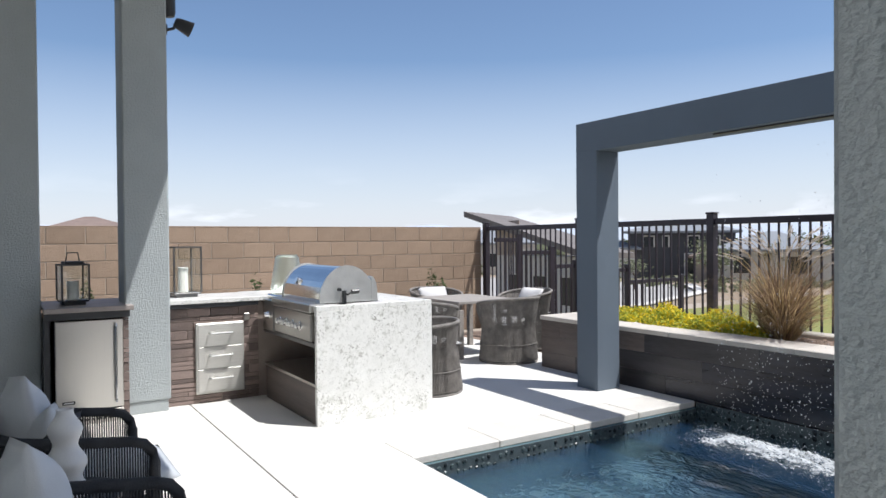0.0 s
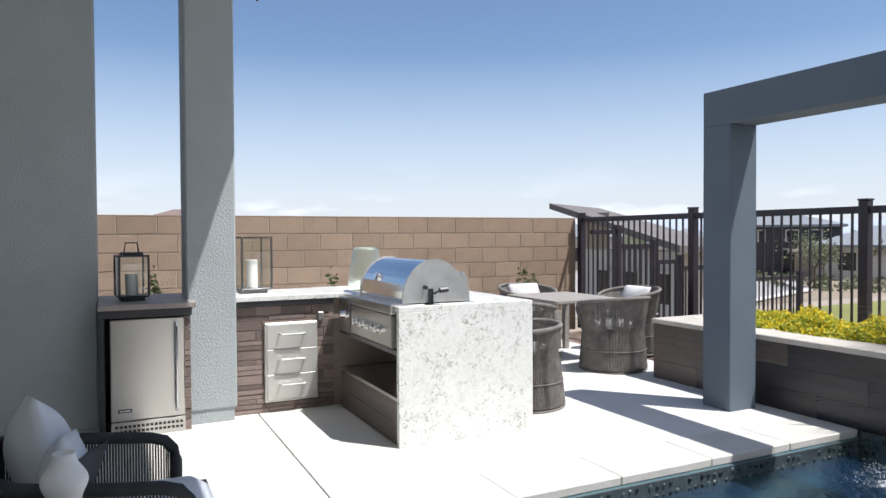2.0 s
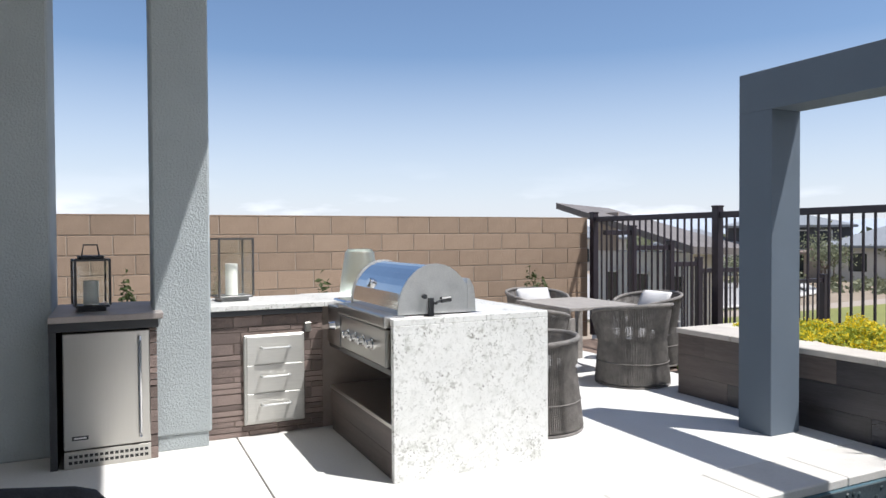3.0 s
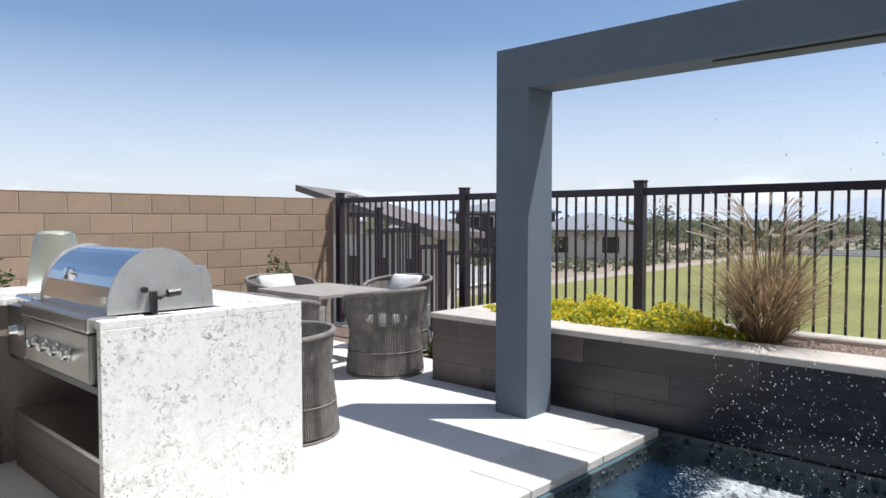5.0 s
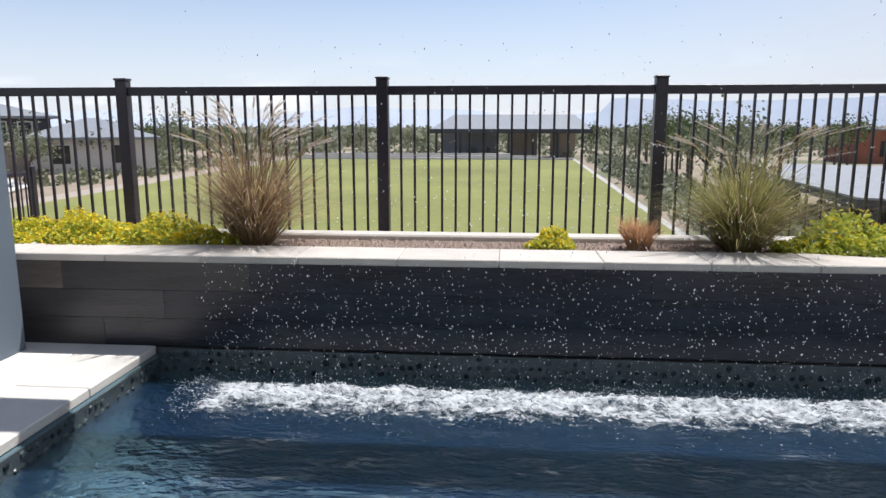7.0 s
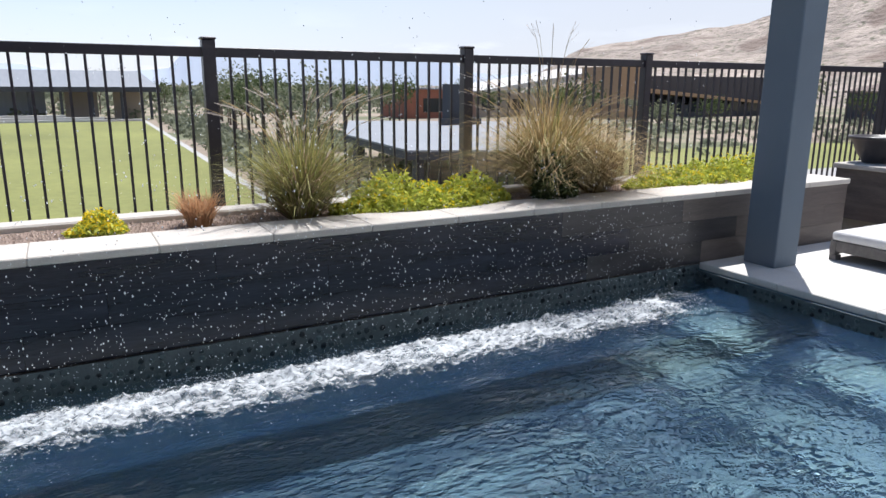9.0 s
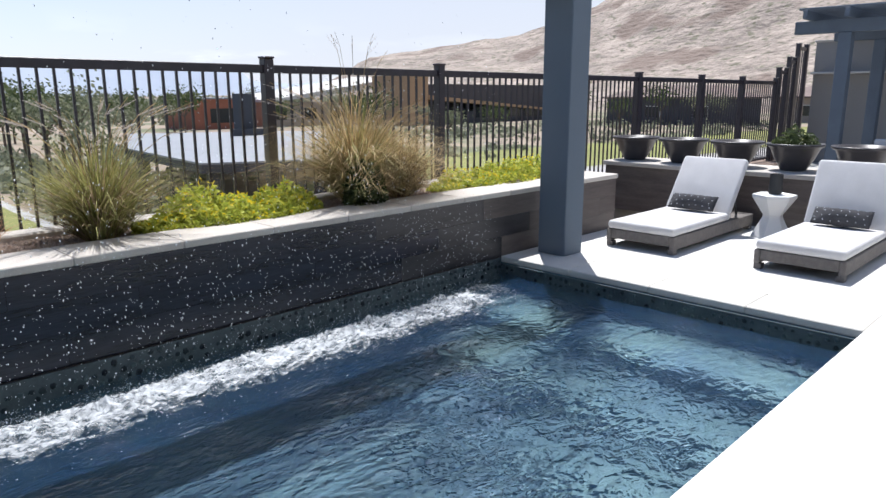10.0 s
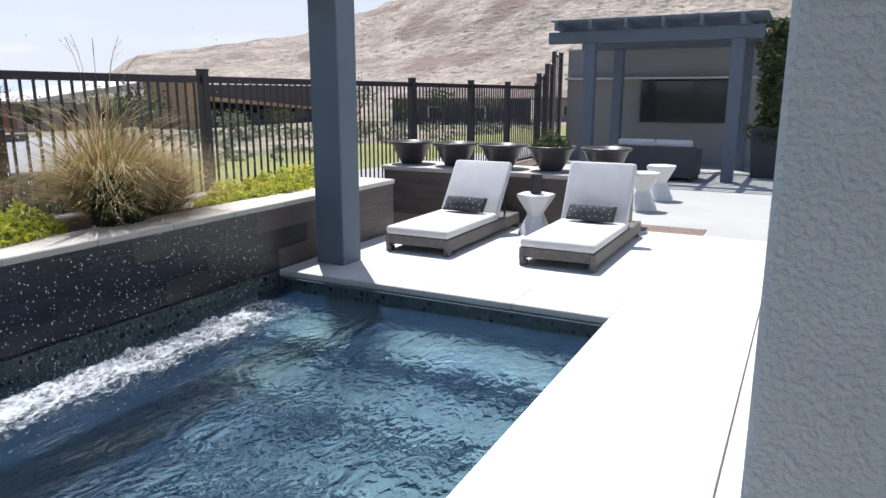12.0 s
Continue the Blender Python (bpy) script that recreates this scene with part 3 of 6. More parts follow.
# patio columns, roof and house walls
def column(name, x0, y0, label, w=0.36, w2=0.36):
    c = thing(name, label, "column", kind="structure")
    part("shaft", box(x0, x0 + w, y0, y0 + w2, 0.1, 3.9, 0.012), STUCCO, c)
    part("plinth", box(x0 + 0.02, x0 + w - 0.012, y0 + 0.02, y0 + w2 - 0.02, 0.0, 0.1, 0.004), STUCCO, c)
    return c


column("column_1", -2.66, -4.325, "grey stucco patio column standing at the counter")
column("column_2", 3.527, -4.302, "grey stucco patio column beside the walkway", 0.38, 0.38)
solo("wall_side", box(-3.1, -2.5, -8.3, -4.92, 0.0, 3.9, 0.012), STUCCO, "grey stucco house wall beside the fridge", "wall", "structure")
# never in view: added to close the patio, tone set for its bounce
solo("wall_house", box(-2.5, 12.0, -8.6, -8.3, 0.0, 4.2), STUCCO, "unseen grey house wall added behind the patio", "wall", "structure")
# roof out of view; pale soffit and east end chosen to shape patio light
solo("ceiling_patio", box(-2.72, 5.5, -8.3, -3.36, 3.9, 4.15), HOUSE_WHITE, "patio roof, its soffit pale to bounce light", "ceiling", "structure")

# terrain
def ground_height(x, y):
    inner = -1.7
    t = min(max((y - 2.5) / 9.0, 0), 1)
    t = t * t * (3 - 2 * t)
    s = min(max((x - 24) / 30.0, 0), 1)
    far = -1.95 - 0.9 * s * 0
    return inner + (far - inner) * t


def axis_steps(lo, hi):
    out, v = [], lo
    while v < hi:
        out.append(v)
        v += max(1.5, abs(v) * 0.12)
    return out + [hi]


gx = sorted({round(v, 2) for v in axis_steps(0, 1600)} | {-round(v, 2) for v in axis_steps(0, 1600)})
verts, faces = [], []
for yy in gx:
    for xx in gx:
        verts.append((xx, yy, ground_height(xx, yy)))
nx = len(gx)
for j in range(nx - 1):
    for i in range(nx - 1):
        a = j * nx + i
        faces.append((a, a + 1, a + nx + 1, a + nx))
raw("ground", verts, faces, GROUND, None, "dry tan desert ground", "ground", "structure", True)

# the park lawn and its paths
lawn_bm = prism([(-17, 12), (7.3, 12), (9.0, 64), (-19, 64)], 0.06)
bmesh.ops.translate(lawn_bm, vec=(0, 0, -1.94), verts=lawn_bm.verts[:])
solo("lawn", lawn_bm, LAWN, "wide flat mown park lawn", "lawn", "structure")

# side pavement towards the pergola
slab("pavement_side", 10.10, 24, -9.0, 1.3, -0.4, -0.03, PATH_CONCRETE, "pale concrete path towards the pergola", "pavement")
slab("pavement_edge", -5.2, 10.09, -9.0, -8.3, -0.4, -0.02, DECK, "pale concrete strip under the house wall", "pavement")
slab("ground_bed", -5.2, -2.12, 0.63, 1.6, -0.4, -0.03, SOIL, "brown soil bed below the fence", "soil")
slab("ground_strip", -2.12, 24, 1.05, 1.75, -0.4, 0.05, SOIL, "brown soil strip below the fence", "soil")

# desert hill on the far side
def hill_mesh():
    verts, faces = [], []
    n_a, n_r = 120, 26
    for i in range(n_a):
        a = radians(-20 - i * 110 / (n_a - 1))       # yaw, 0 looks along +y, negative to the right
        prof = ((-20, 0), (-35, 1), (-38, 10.5), (-40.5, 20.5), (-44, 22), (-49, 26.5), (-53, 29), (-57, 39.5), (-60, 45), (-68, 66), (-75, 84), (-100, 100), (-131, 80))
        deg = math.degrees(a)
        h = 0
        for (d0, h0), (d1, h1) in zip(prof, prof[1:]):
            if d1 <= deg <= d0:
                h = h0 + (h1 - h0) * (deg - d0) / (d1 - d0)
        for j in range(n_r):
            t = j / (n_r - 1)
            r = 120 + 240 * t
            s = t * t * (3 - 2 * t)
            z = -4 + (h + 4) * s
            p = Vector((-math.sin(a) * r, math.cos(a) * r, 0))
            z += (0.5 + 3.2 * s) * noise.fractal(Vector((p.x * 0.012, p.y * 0.012, 1.7)), 0.8, 2.1, 5) * (h / 40 + 0.1)
            z += 1.2 * s * math.sin(z * 0.9 + 2 * noise.noise(p * 0.02)) * min(1, h / 30)
            verts.append((p.x, p.y, z))
    for i in range(n_a - 1):
        for j in range(n_r - 1):
            k = i * n_r + j
            faces.append((k, k + n_r, k + n_r + 1, k + 1))
    return verts, faces


hv, hf = hill_mesh()
raw("hill_backdrop", hv, hf, HILL, None, "bare brown rocky desert hillside", "hill", "structure")


# ---------------------------------------------------------------- fence
def fence_run(name, label, posts, z_top, z_bot, along, group="", first=True):
    """posts: (x, y) in line; the bays between them get rails and pickets; first=False leaves out the first post."""
    f = thing(name, label, "fence", group=group)
    pm = mesh_of("post", box(-0.045, 0.045, -0.045, 0.045, z_bot, z_top, 0.006), IRON)
    cm = mesh_of("post_cap", box(-0.052, 0.052, -0.052, 0.052, z_top, z_top + 0.018, 0.006), IRON)
    km = mesh_of("picket", box(-0.009, 0.009, -0.009, 0.009, z_bot + 0.06, z_top - 0.1, 0.0), IRON)
    for x, y in posts if first else posts[1:]:
        p = shared("post", pm, f, pose(x, y, 0))
        shared("post_cap", cm, p, pose(0, 0, 0))
    for (xa, ya), (xb, yb) in zip(posts, posts[1:]):
        d = Vector((xb - xa, yb - ya, 0))
        L = d.length
        d.normalize()
        ang = math.degrees(math.atan2(d.y, d.x))
        for zz, hh in ((z_top - 0.085, 0.068), (z_bot + 0.09, 0.04)):
            rm = mesh_of("rail", box(0.045, L - 0.045, -0.022, 0.022, zz - hh / 2, zz + hh / 2, 0.004), IRON)
            shared("rail", rm, f, pose(xa, ya, 0, 0, 0, ang))
        n = max(1, round((L - 0.28) / 0.1083) + 1)
        end = (L - (n - 1) * 0.1083) / 2
        for i in range(n):
            s = end + i * 0.1083
            shared("picket", km, f, pose(xa + d.x * s, ya + d.y * s, 0, 0, 0, ang))
    return f


fence_run("iron_fence", "dark bronze iron picket fence behind the planter",
          [(x, FY) for x in (-5.16, -2.992, -0.899, 1.21, 3.332, 5.471, 7.553, 9.65, 11.73, 13.83, 15.55, 17.25)], 1.714, 0.03, "x")

# planter facing: plank tiles and cap stones
def face_tiles():
    rr = random.Random(12)
    cache = {}
    rows = ((-0.003, 0.177), (0.1785, 0.3565), (0.358, 0.535))
    for k, (z0, z1) in enumerate(rows):
        x = PL0
        first = (0.55, 0.95, 0.3)[k]
        while x < PL1 - 0.01:
            L = min(first if x == PL0 else 1.2, PL1 - x)
            face = PLANTER_WET if -0.45 < x < 5.2 else PLANTER_DAMP if -1.7 < x < 6.6 else PLANTER_TILE
            key = (round(L, 3), k, face.name)
            if key not in cache:
                cache[key] = mesh_of("plank_tile", box(0.0007, L - 0.0007, -0.011, 0.0, z0, z1, 0.0008), face)
            shared("plank_tile", cache[key], planter, pose(x, 0.011, 0))
            x += L
        for xe, sgn in ((PL0, 0), (PL1 - 0.011, 1)):
            part("plank_tile", box(xe, xe + 0.011, 0.0125, 1.2, z0, z1, 0.0015), PLANTER_TILE, planter)
    x = PL0 - 0.015
    n = 18
    L = (PL1 - PL0 + 0.03) / n
    me = mesh_of("cap_stone", box(0.001, L - 0.001, -0.015, 0.365, 0.537, CAPZ, 0.006), CAP)
    for i in range(n):
        shared("cap_stone", me, planter, pose(x + i * L, 0, 0))
    for xe in (PL0 - 0.015, PL1 - 0.3):
        part("cap_stone", box(xe, xe + 0.315, 0.366, 1.2, 0.537, CAPZ, 0.006), CAP, planter)


face_tiles()

# block wall
bw = thing("wall_block", "tan concrete block garden wall with pale joints", "wall", kind="structure")
BC, BLEN = 0.2055, 0.4175
part("wall_core", box(WALL_X - 0.19, WALL_X - 0.008, -9.0, 1.42, 0.0, BC * 8 - 0.004), MORTAR, bw)
full = mesh_of("block", box(-0.012, 0.0, 0.005, BLEN - 0.005, 0.0055, BC - 0.0055, 0.004), BLOCK)
for row in range(8):
    off = -0.59 if (7 - row) % 2 == 0 else -0.59 + BLEN / 2
    i0 = math.floor((-8.9 - off) / BLEN)
    for i in range(i0 + 1, 12):
        y = off + i * BLEN
        if y >= 1.42 - 0.03:
            break
        L = min(BLEN, 1.42 - y)
        me = full if L > BLEN - 0.001 else mesh_of("block", box(-0.012, 0.0, 0.004, L - 0.004, 0.004, BC - 0.004, 0.003), BLOCK)
        shared("block", me, bw, pose(WALL_X, y, row * BC))
part("wall_cap", box(WALL_X - 0.19, WALL_X, -9.0, 1.42, BC * 8 - 0.003, BC * 8 + 0.012, 0.003), BLOCK, bw)
for xa, xb, zt in ((17.36, 17.80, 1.925), (17.90, 18.26, 2.15), (18.36, 18.86, 2.44)):
    fence_run("iron_fence", "tall dark iron fence stepping up beside the pergola", [(xa, FY), (xb, FY)], zt, -0.03, "x", group="stepped fence panels")
for ya, yb, zt in ((1.56, 2.11, 1.53), (2.11, 2.82, 1.31), (2.82, 3.38, 1.06), (3.38, 4.69, 0.95), (4.69, 6.2, 0.72)):
    fence_run("iron_fence", "dark iron fence stepping down the slope", [(-5.13, ya), (-5.13, yb)], zt, -1.8, "y", group="fence stepping downhill", first=False)

# ---------------------------------------------------------------- outdoor kitchen
island = thing("kitchen_island", "white speckled granite grill island with waterfall side", "island")
IX0, IX1, IY0, IY1, ITOP = -2.36, -1.071, -3.126, -2.078, 0.94
part("waterfall_side", box(IX1 - 0.04, IX1, IY0, IY1, 0.0, ITOP - 0.04, 0.002), GRANITE, island)
part("worktop", box(IX0 - 0.75, IX1, -2.52, IY1, ITOP - 0.0395, ITOP, 0.003), GRANITE, island)
part("worktop_strip", box(IX1 - 0.06, IX1, IY0, -2.52, ITOP - 0.0395, ITOP, 0.003), GRANITE, island)
part("back_panel", box(IX0, IX1 - 0.04, -2.30, -2.24, 0.0, ITOP - 0.04), BRICK_JOINT, island)
part("base", box(IX0 + 0.02, IX1 - 0.04, IY0 + 0.03, -2.30, 0.0, 0.30), BRICK_JOINT, island)
part("shelf", box(IX0 + 0.0, IX1 - 0.04, IY0 + 0.005, -2.30, 0.30, 0.325, 0.003), STEEL, island, "brushed steel shelf")
part("header", box(IX0 + 0.0, IX1 - 0.04, IY0 + 0.0, IY0 + 0.03, 0.61, 0.645, 0.003), STEEL_DARK, island)
# recess shade is painted in with the darker steel
part("cavity_lining", box(IX0 + 0.02, IX1 - 0.045, -2.36, -2.31, 0.326, 0.62), STEEL_DARK, island)

def brick_run(parent, x0, x1, z0, z1, place, seed, h=0.078, length=(0.16, 0.30)):
    """Courses of ledger stone on a face; place(u, z) gives the pose of a stone with its base corner there."""
    rr = random.Random(seed)
    cache = {}
    z = z0
    row = 0
    while z < z1 - 0.01:
        hh = min(h * (0.5 if rr.random() < 0.3 else 1.0), z1 - z)
        u = x0
        while u < x1 - 0.005:
            L = min(round(rr.uniform(*length) / 0.05) * 0.05, x1 - u)
            if x1 - u - L < 0.06:
                L = x1 - u
            d = 0.005 + 0.003 * rr.randrange(3)
            key = (round(L, 3), round(hh, 3), d)
            if key not in cache:
                cache[key] = mesh_of("brick", box(0.003, L - 0.003, -d, 0.02, 0.003, hh - 0.003, 0.002), BRICK)
            shared("brick", cache[key], parent, place(u, z))
            u += L
        z += hh
        row += 1


for z0, z1 in ((0.0, 0.146), (0.148, 0.298)):
    part("plank_tile", box(IX0 + 0.02, IX1 - 0.041, IY0 + 0.012, IY0 + 0.0295, z0, z1, 0.001), PLANTER_TILE, island)

# grill head set into the island
grill = thing("built_in_grill", "stainless steel built-in gas grill with a domed lid", "grill", at=(-1.615, -3.13, 0.62))
GX0, GX1 = -2.03 + 1.62, -1.14 + 1.62
part("firebox", box(GX0 - 0.0, GX1, 0.04, 0.62, 0.02, 0.325, 0.004), STEEL_DARK, grill)
panel = part("control_panel", box(GX0 + 0.02, GX1 - 0.01, -0.018, 0.03, 0.035, 0.255, 0.006), STEEL, grill, "steel control panel")
part("front_ledge", box(GX0 - 0.02, GX1, -0.03, 0.11, 0.262, 0.335, 0.012, seg=2), STEEL, grill)
for i in range(4):
    kx = GX0 + 0.2 + i * 0.155
    k = part("knob", lathe([(0.036, 0), (0.036, 0.008), (0.026, 0.012), (0.024, 0.04), (0.02, 0.044)], 16), STEEL_POLISHED, panel, "chrome burner knob", smooth=False)
    k.matrix_basis = pose(kx, -0.018, 0.145, 90)
lid_prof = [(0.068, 0.335)]
for i in range(15):
    a = math.radians(176 - i * 10)
    lid_prof.append((0.30 + 0.235 * math.cos(a), 0.345 + 0.278 * math.sin(a)))
lid_prof += [(0.505, 0.50), (0.505, 0.335)]


def extrude_x(profile, x0, x1, bm=None):
    bm = bm or bmesh.new()
    a = [bm.verts.new((x0, p, q)) for p, q in profile]
    b = [bm.verts.new((x1, p, q)) for p, q in profile]
    bm.faces.new(a)
    bm.faces.new(b[::-1])
    for i in range(len(a)):
        j = (i + 1) % len(a)
        bm.faces.new((a[i], b[i], b[j], a[j]))
    bmesh.ops.recalc_face_normals(bm, faces=bm.faces[:])
    return bm


lid = part("lid", extrude_x(lid_prof, GX0 + 0.02, GX1 - 0.012), STEEL_POLISHED, grill, "polished domed steel lid")
for sx0, sx1 in ((GX1 - 0.012, GX1), (GX0 + 0.008, GX0 + 0.02)):
    part("lid_end", extrude_x([(p + (p - 0.30) * 0.03, 0.335 + (q - 0.335) * 1.03) for p, q in lid_prof], sx0, sx1), STEEL_SATIN, lid, "brushed steel end plate")
part("thermometer", lathe([(0.032, 0), (0.032, 0.02), (0.026, 0.026)], 18), STEEL_POLISHED, lid).matrix_basis = pose((GX0 + GX1) / 2 - 0.12, 0.100, 0.49, 68)
hb = tube([(GX1 - 0.002, 0.28, 0.40), (GX1 + 0.05, 0.28, 0.40), (GX1 + 0.055, 0.28, 0.405), (GX1 + 0.055, 0.32, 0.42)], 0.008)
rod((GX1 + 0.055, 0.31, 0.42), (GX1 + 0.055, 0.37, 0.425), 0.019, hb)
rod((GX1 + 0.004, 0.22, 0.44), (GX1 + 0.03, 0.22, 0.44), 0.014, hb)
box(GX1, GX1 + 0.03, 0.25, 0.275, 0.325, 0.43, 0, hb)
part("rotisserie_crank", hb, BLACK_METAL, grill, "black crank handle on the lid end")
part("rear_housing", extrude_x([(0.5135, 0.335), (0.5135, 0.535), (0.53, 0.535), (0.555, 0.49), (0.565, 0.43), (0.57, 0.335)], GX0 + 0.02, GX1 - 0.002), STEEL_SATIN, grill, "brushed steel rear housing")
burner = thing("side_burner", "small stainless steel side burner beside the grill", "burner", at=(-2.2, -3.13, 0.62))
part("burner_body", box(-0.15, 0.14, -0.008, 0.58, 0.02, 0.30, 0.005), STEEL, burner)
part("burner_lid", box(-0.15, 0.14, 0.03, 0.56, 0.302, 0.345, 0.012), STEEL_POLISHED, burner)
part("knob", lathe([(0.034, 0), (0.03, 0.012), (0.024, 0.04)], 16), STEEL_POLISHED, burner).matrix_basis = pose(0, -0.008, 0.16, 90)

# counter run against the block wall side
run = thing("kitchen_counter", "brown ledger stone counter base with pale granite top", "counter")
part("counter_core", box(-3.0, -2.432, -4.0, -2.52, 0.0, 0.895), COUNTER_JOINT, run)
part("counter_top", box(-3.05, -2.375, -4.0, -3.16, 0.9, 0.94, 0.004), GRANITE, run, "pale granite counter top")
part("counter_top", box(-3.12, -2.38, -3.157, -2.525, 0.9, 0.94, 0.004), GRANITE, run)
part("counter_trim", box(-2.44, -2.385, -4.0, -3.17, 0.862, 0.899), BLACK_METAL, run)
brick_run(run, -4.0, -3.16, 0.0, 0.86, lambda u, z: pose(-2.428, u, z, 0, 0, 90), 8)
part("wall_switch", box(-2.425, -2.395, -3.3, -3.25, 0.72, 0.79, 0.006), STEEL, run, "small steel switch cover")

fridge_bay = thing("fridge_bay", "counter bay of dark panels and granite round the fridge", "counter")
# this top is coloured as granite standing in shade
part("bay_top", box(-3.05, -2.15, -4.945, -4.30, 0.9, 0.94, 0.005), BAY_GRANITE_SHADED, fridge_bay, "granite top in a shaded taupe")
part("bay_top_lip", box(-2.2, -2.165, -4.945, -4.33, 0.845, 0.899, 0.003), BLACK_METAL, fridge_bay)
part("bay_side", box(-2.98, -2.19, -4.945, -4.905, 0.0, 0.845), BLACK_METAL, fridge_bay)
part("bay_core", box(-2.98, -2.66, -4.905, -4.365, 0.0, 0.845), BLACK_METAL, fridge_bay)
part("bay_cheek", box(-2.65, -2.21, -4.365, -4.362, 0.0, 0.898), BRICK_JOINT, fridge_bay)
brick_run(fridge_bay, -4.395, -4.335, 0.0, 0.84, lambda u, z: pose(-2.2, u, z, 0, 0, 90), 6, length=(0.07, 0.08))
fridge = thing("bar_fridge", "stainless steel under-counter bar fridge in the counter bay", "fridge", at=(-2.18, -4.598, 0.0))
part("cabinet", box(-0.48, -0.03, -0.245, 0.245, 0.0, 0.835, 0.004), BLACK_METAL, fridge)
fd = part("door", box(-0.028, 0.0, -0.245, 0.245, 0.115, 0.832, 0.006), STEEL, fridge, "brushed steel door")
part("handle", tube([(0.0, 0.185, 0.17), (0.035, 0.185, 0.17), (0.04, 0.185, 0.19), (0.04, 0.185, 0.77), (0.035, 0.185, 0.79), (0.0, 0.185, 0.79)], 0.011), STEEL_POLISHED, fd, "vertical bar handle")
part("name_plate", box(0.0, 0.003, -0.2, -0.11, 0.175, 0.2), BLACK_METAL, fd)
part("name_mark", box(0.003, 0.004, -0.19, -0.12, 0.183, 0.192), CERAMIC_WHITE, fd)
fridge_bay.location.y = 0.028
gr = part("toe_grille", box(-0.025, -0.004, -0.245, 0.245, 0.0, 0.108, 0.003), STEEL, fridge, "slotted steel toe grille")
for i in range(16):
    for zz in (0.03, 0.065):
        part("slot", box(-0.0045, -0.0025, -0.22 + i * 0.0285, -0.2 + i * 0.0285, zz, zz + 0.018), BLACK, gr)
drawers = thing("drawer_cabinet", "pale steel three-drawer cabinet set in the counter", "drawer cabinet", at=(-2.405, -3.52, 0.085))
part("drawer_frame", box(-0.02, 0.012, -0.215, 0.215, 0.0, 0.635, 0.006), WHITE_ENAMEL, drawers)
for i in range(3):
    z0 = 0.02 + i * 0.202
    d = part("drawer", box(0.0125, 0.021, -0.197, 0.197, z0, z0 + 0.199, 0.002), WHITE_ENAMEL, drawers)
    part("handle", tube([(0.0205, -0.1, z0 + 0.12), (0.066, -0.1, z0 + 0.12), (0.07, -0.095, z0 + 0.12), (0.07, 0.095, z0 + 0.12), (0.066, 0.1, z0 + 0.12), (0.0205, 0.1, z0 + 0.12)], 0.009), STEEL_SATIN, d, "bar handle")


def lantern(label, at, w, h, mat, loop):
    L = thing("candle_lantern", label, "lantern", at=at, rz=8)
    part("foot", box(-w * 0.4, w * 0.4, -w * 0.4, w * 0.4, 0, 0.025, 0.004), mat, L)
    part("base_plate", box(-w / 2, w / 2, -w / 2, w / 2, 0.0255, 0.04, 0.003), mat, L)
    for sx in (-1, 1):
        for sy in (-1, 1):
            part("bar", box(sx * w / 2 - 0.007, sx * w / 2 + 0.007, sy * w / 2 - 0.007, sy * w / 2 + 0.007, 0.0405, h), mat, L)
    tp = bmesh.new()
    for s in (-1, 1):
        box(-w / 2 - 0.007, w / 2 + 0.007, s * w / 2 - 0.007, s * w / 2 + 0.007, h, h + 0.014, 0, tp)
        box(s * w / 2 - 0.007, s * w / 2 + 0.007, -w / 2 + 0.008, w / 2 - 0.008, h, h + 0.014, 0, tp)
    part("top_frame", tp, mat, L)
    for k in range(4):
        g = part("pane", box(-w / 2 + 0.008, w / 2 - 0.008, w / 2 - 0.002, w / 2 + 0.001, 0.041, h - 0.001), CLEAR_GLASS, L, "clear glass pane")
        g.matrix_basis = pose(0, 0, 0, 0, 0, 90 * k)
        g.visible_shadow = False
    if loop:
        part("roof_plate", box(-w * 0.36, w * 0.36, -w * 0.36, w * 0.36, h + 0.0145, h + 0.035, 0.004), mat, L)
        part("carry_loop", tube([(0, -w * 0.26, h + 0.03), (0, -w * 0.2, h + 0.105), (0, w * 0.2, h + 0.105), (0, w * 0.26, h + 0.03)], 0.006), mat, L)
    c = part("candle", lathe([(0.045, 0.041), (0.045, h * 0.6), (0.035, h * 0.605)], 20), CANDLE, L, "white pillar candle")
    return L


lantern("black metal candle lantern standing on the shaded counter", (-2.49, -4.69, 0.94), 0.2, 0.325, BLACK_METAL, True)
lantern("silver metal candle lantern standing on the sunlit counter", (-2.79, -3.755, 0.94), 0.25, 0.455, STEEL_DARK, False)
gv = solo("glass_cloche", lathe([(0.13, 0), (0.165, 0.01), (0.155, 0.12), (0.12, 0.34), (0.1, 0.37), (0.095, 0.365), (0.115, 0.33), (0.15, 0.12), (0.155, 0.018), (0.12, 0.012)], 28, cap=False), FROST_GLASS,
          "cloudy glass cloche on the counter behind the grill", "vase", smooth=True)
gv.location = (-2.86, -2.72, 0.94)
gv.visible_shadow = False

spot = thing("wall_spotlight", "dark metal twin spotlight fixed high on the column", "light", at=(-2.47, -3.963, 3.32))
part("bracket", lathe([(0.05, 0), (0.05, 0.03)], 16), BLACK_METAL, spot).matrix_basis = pose(0, 0, 0, -90)
part("arm", tube([(0, 0.03, 0), (0, 0.09, 0.02), (0, 0.1, 0.06)], 0.014), BLACK_METAL, spot)
part("head", lathe([(0.035, 0), (0.05, 0.03), (0.07, 0.15), (0.062, 0.15), (0.05, 0.05)], 18), BLACK_METAL, spot).matrix_basis = pose(0, 0.1, 0.08, -110)
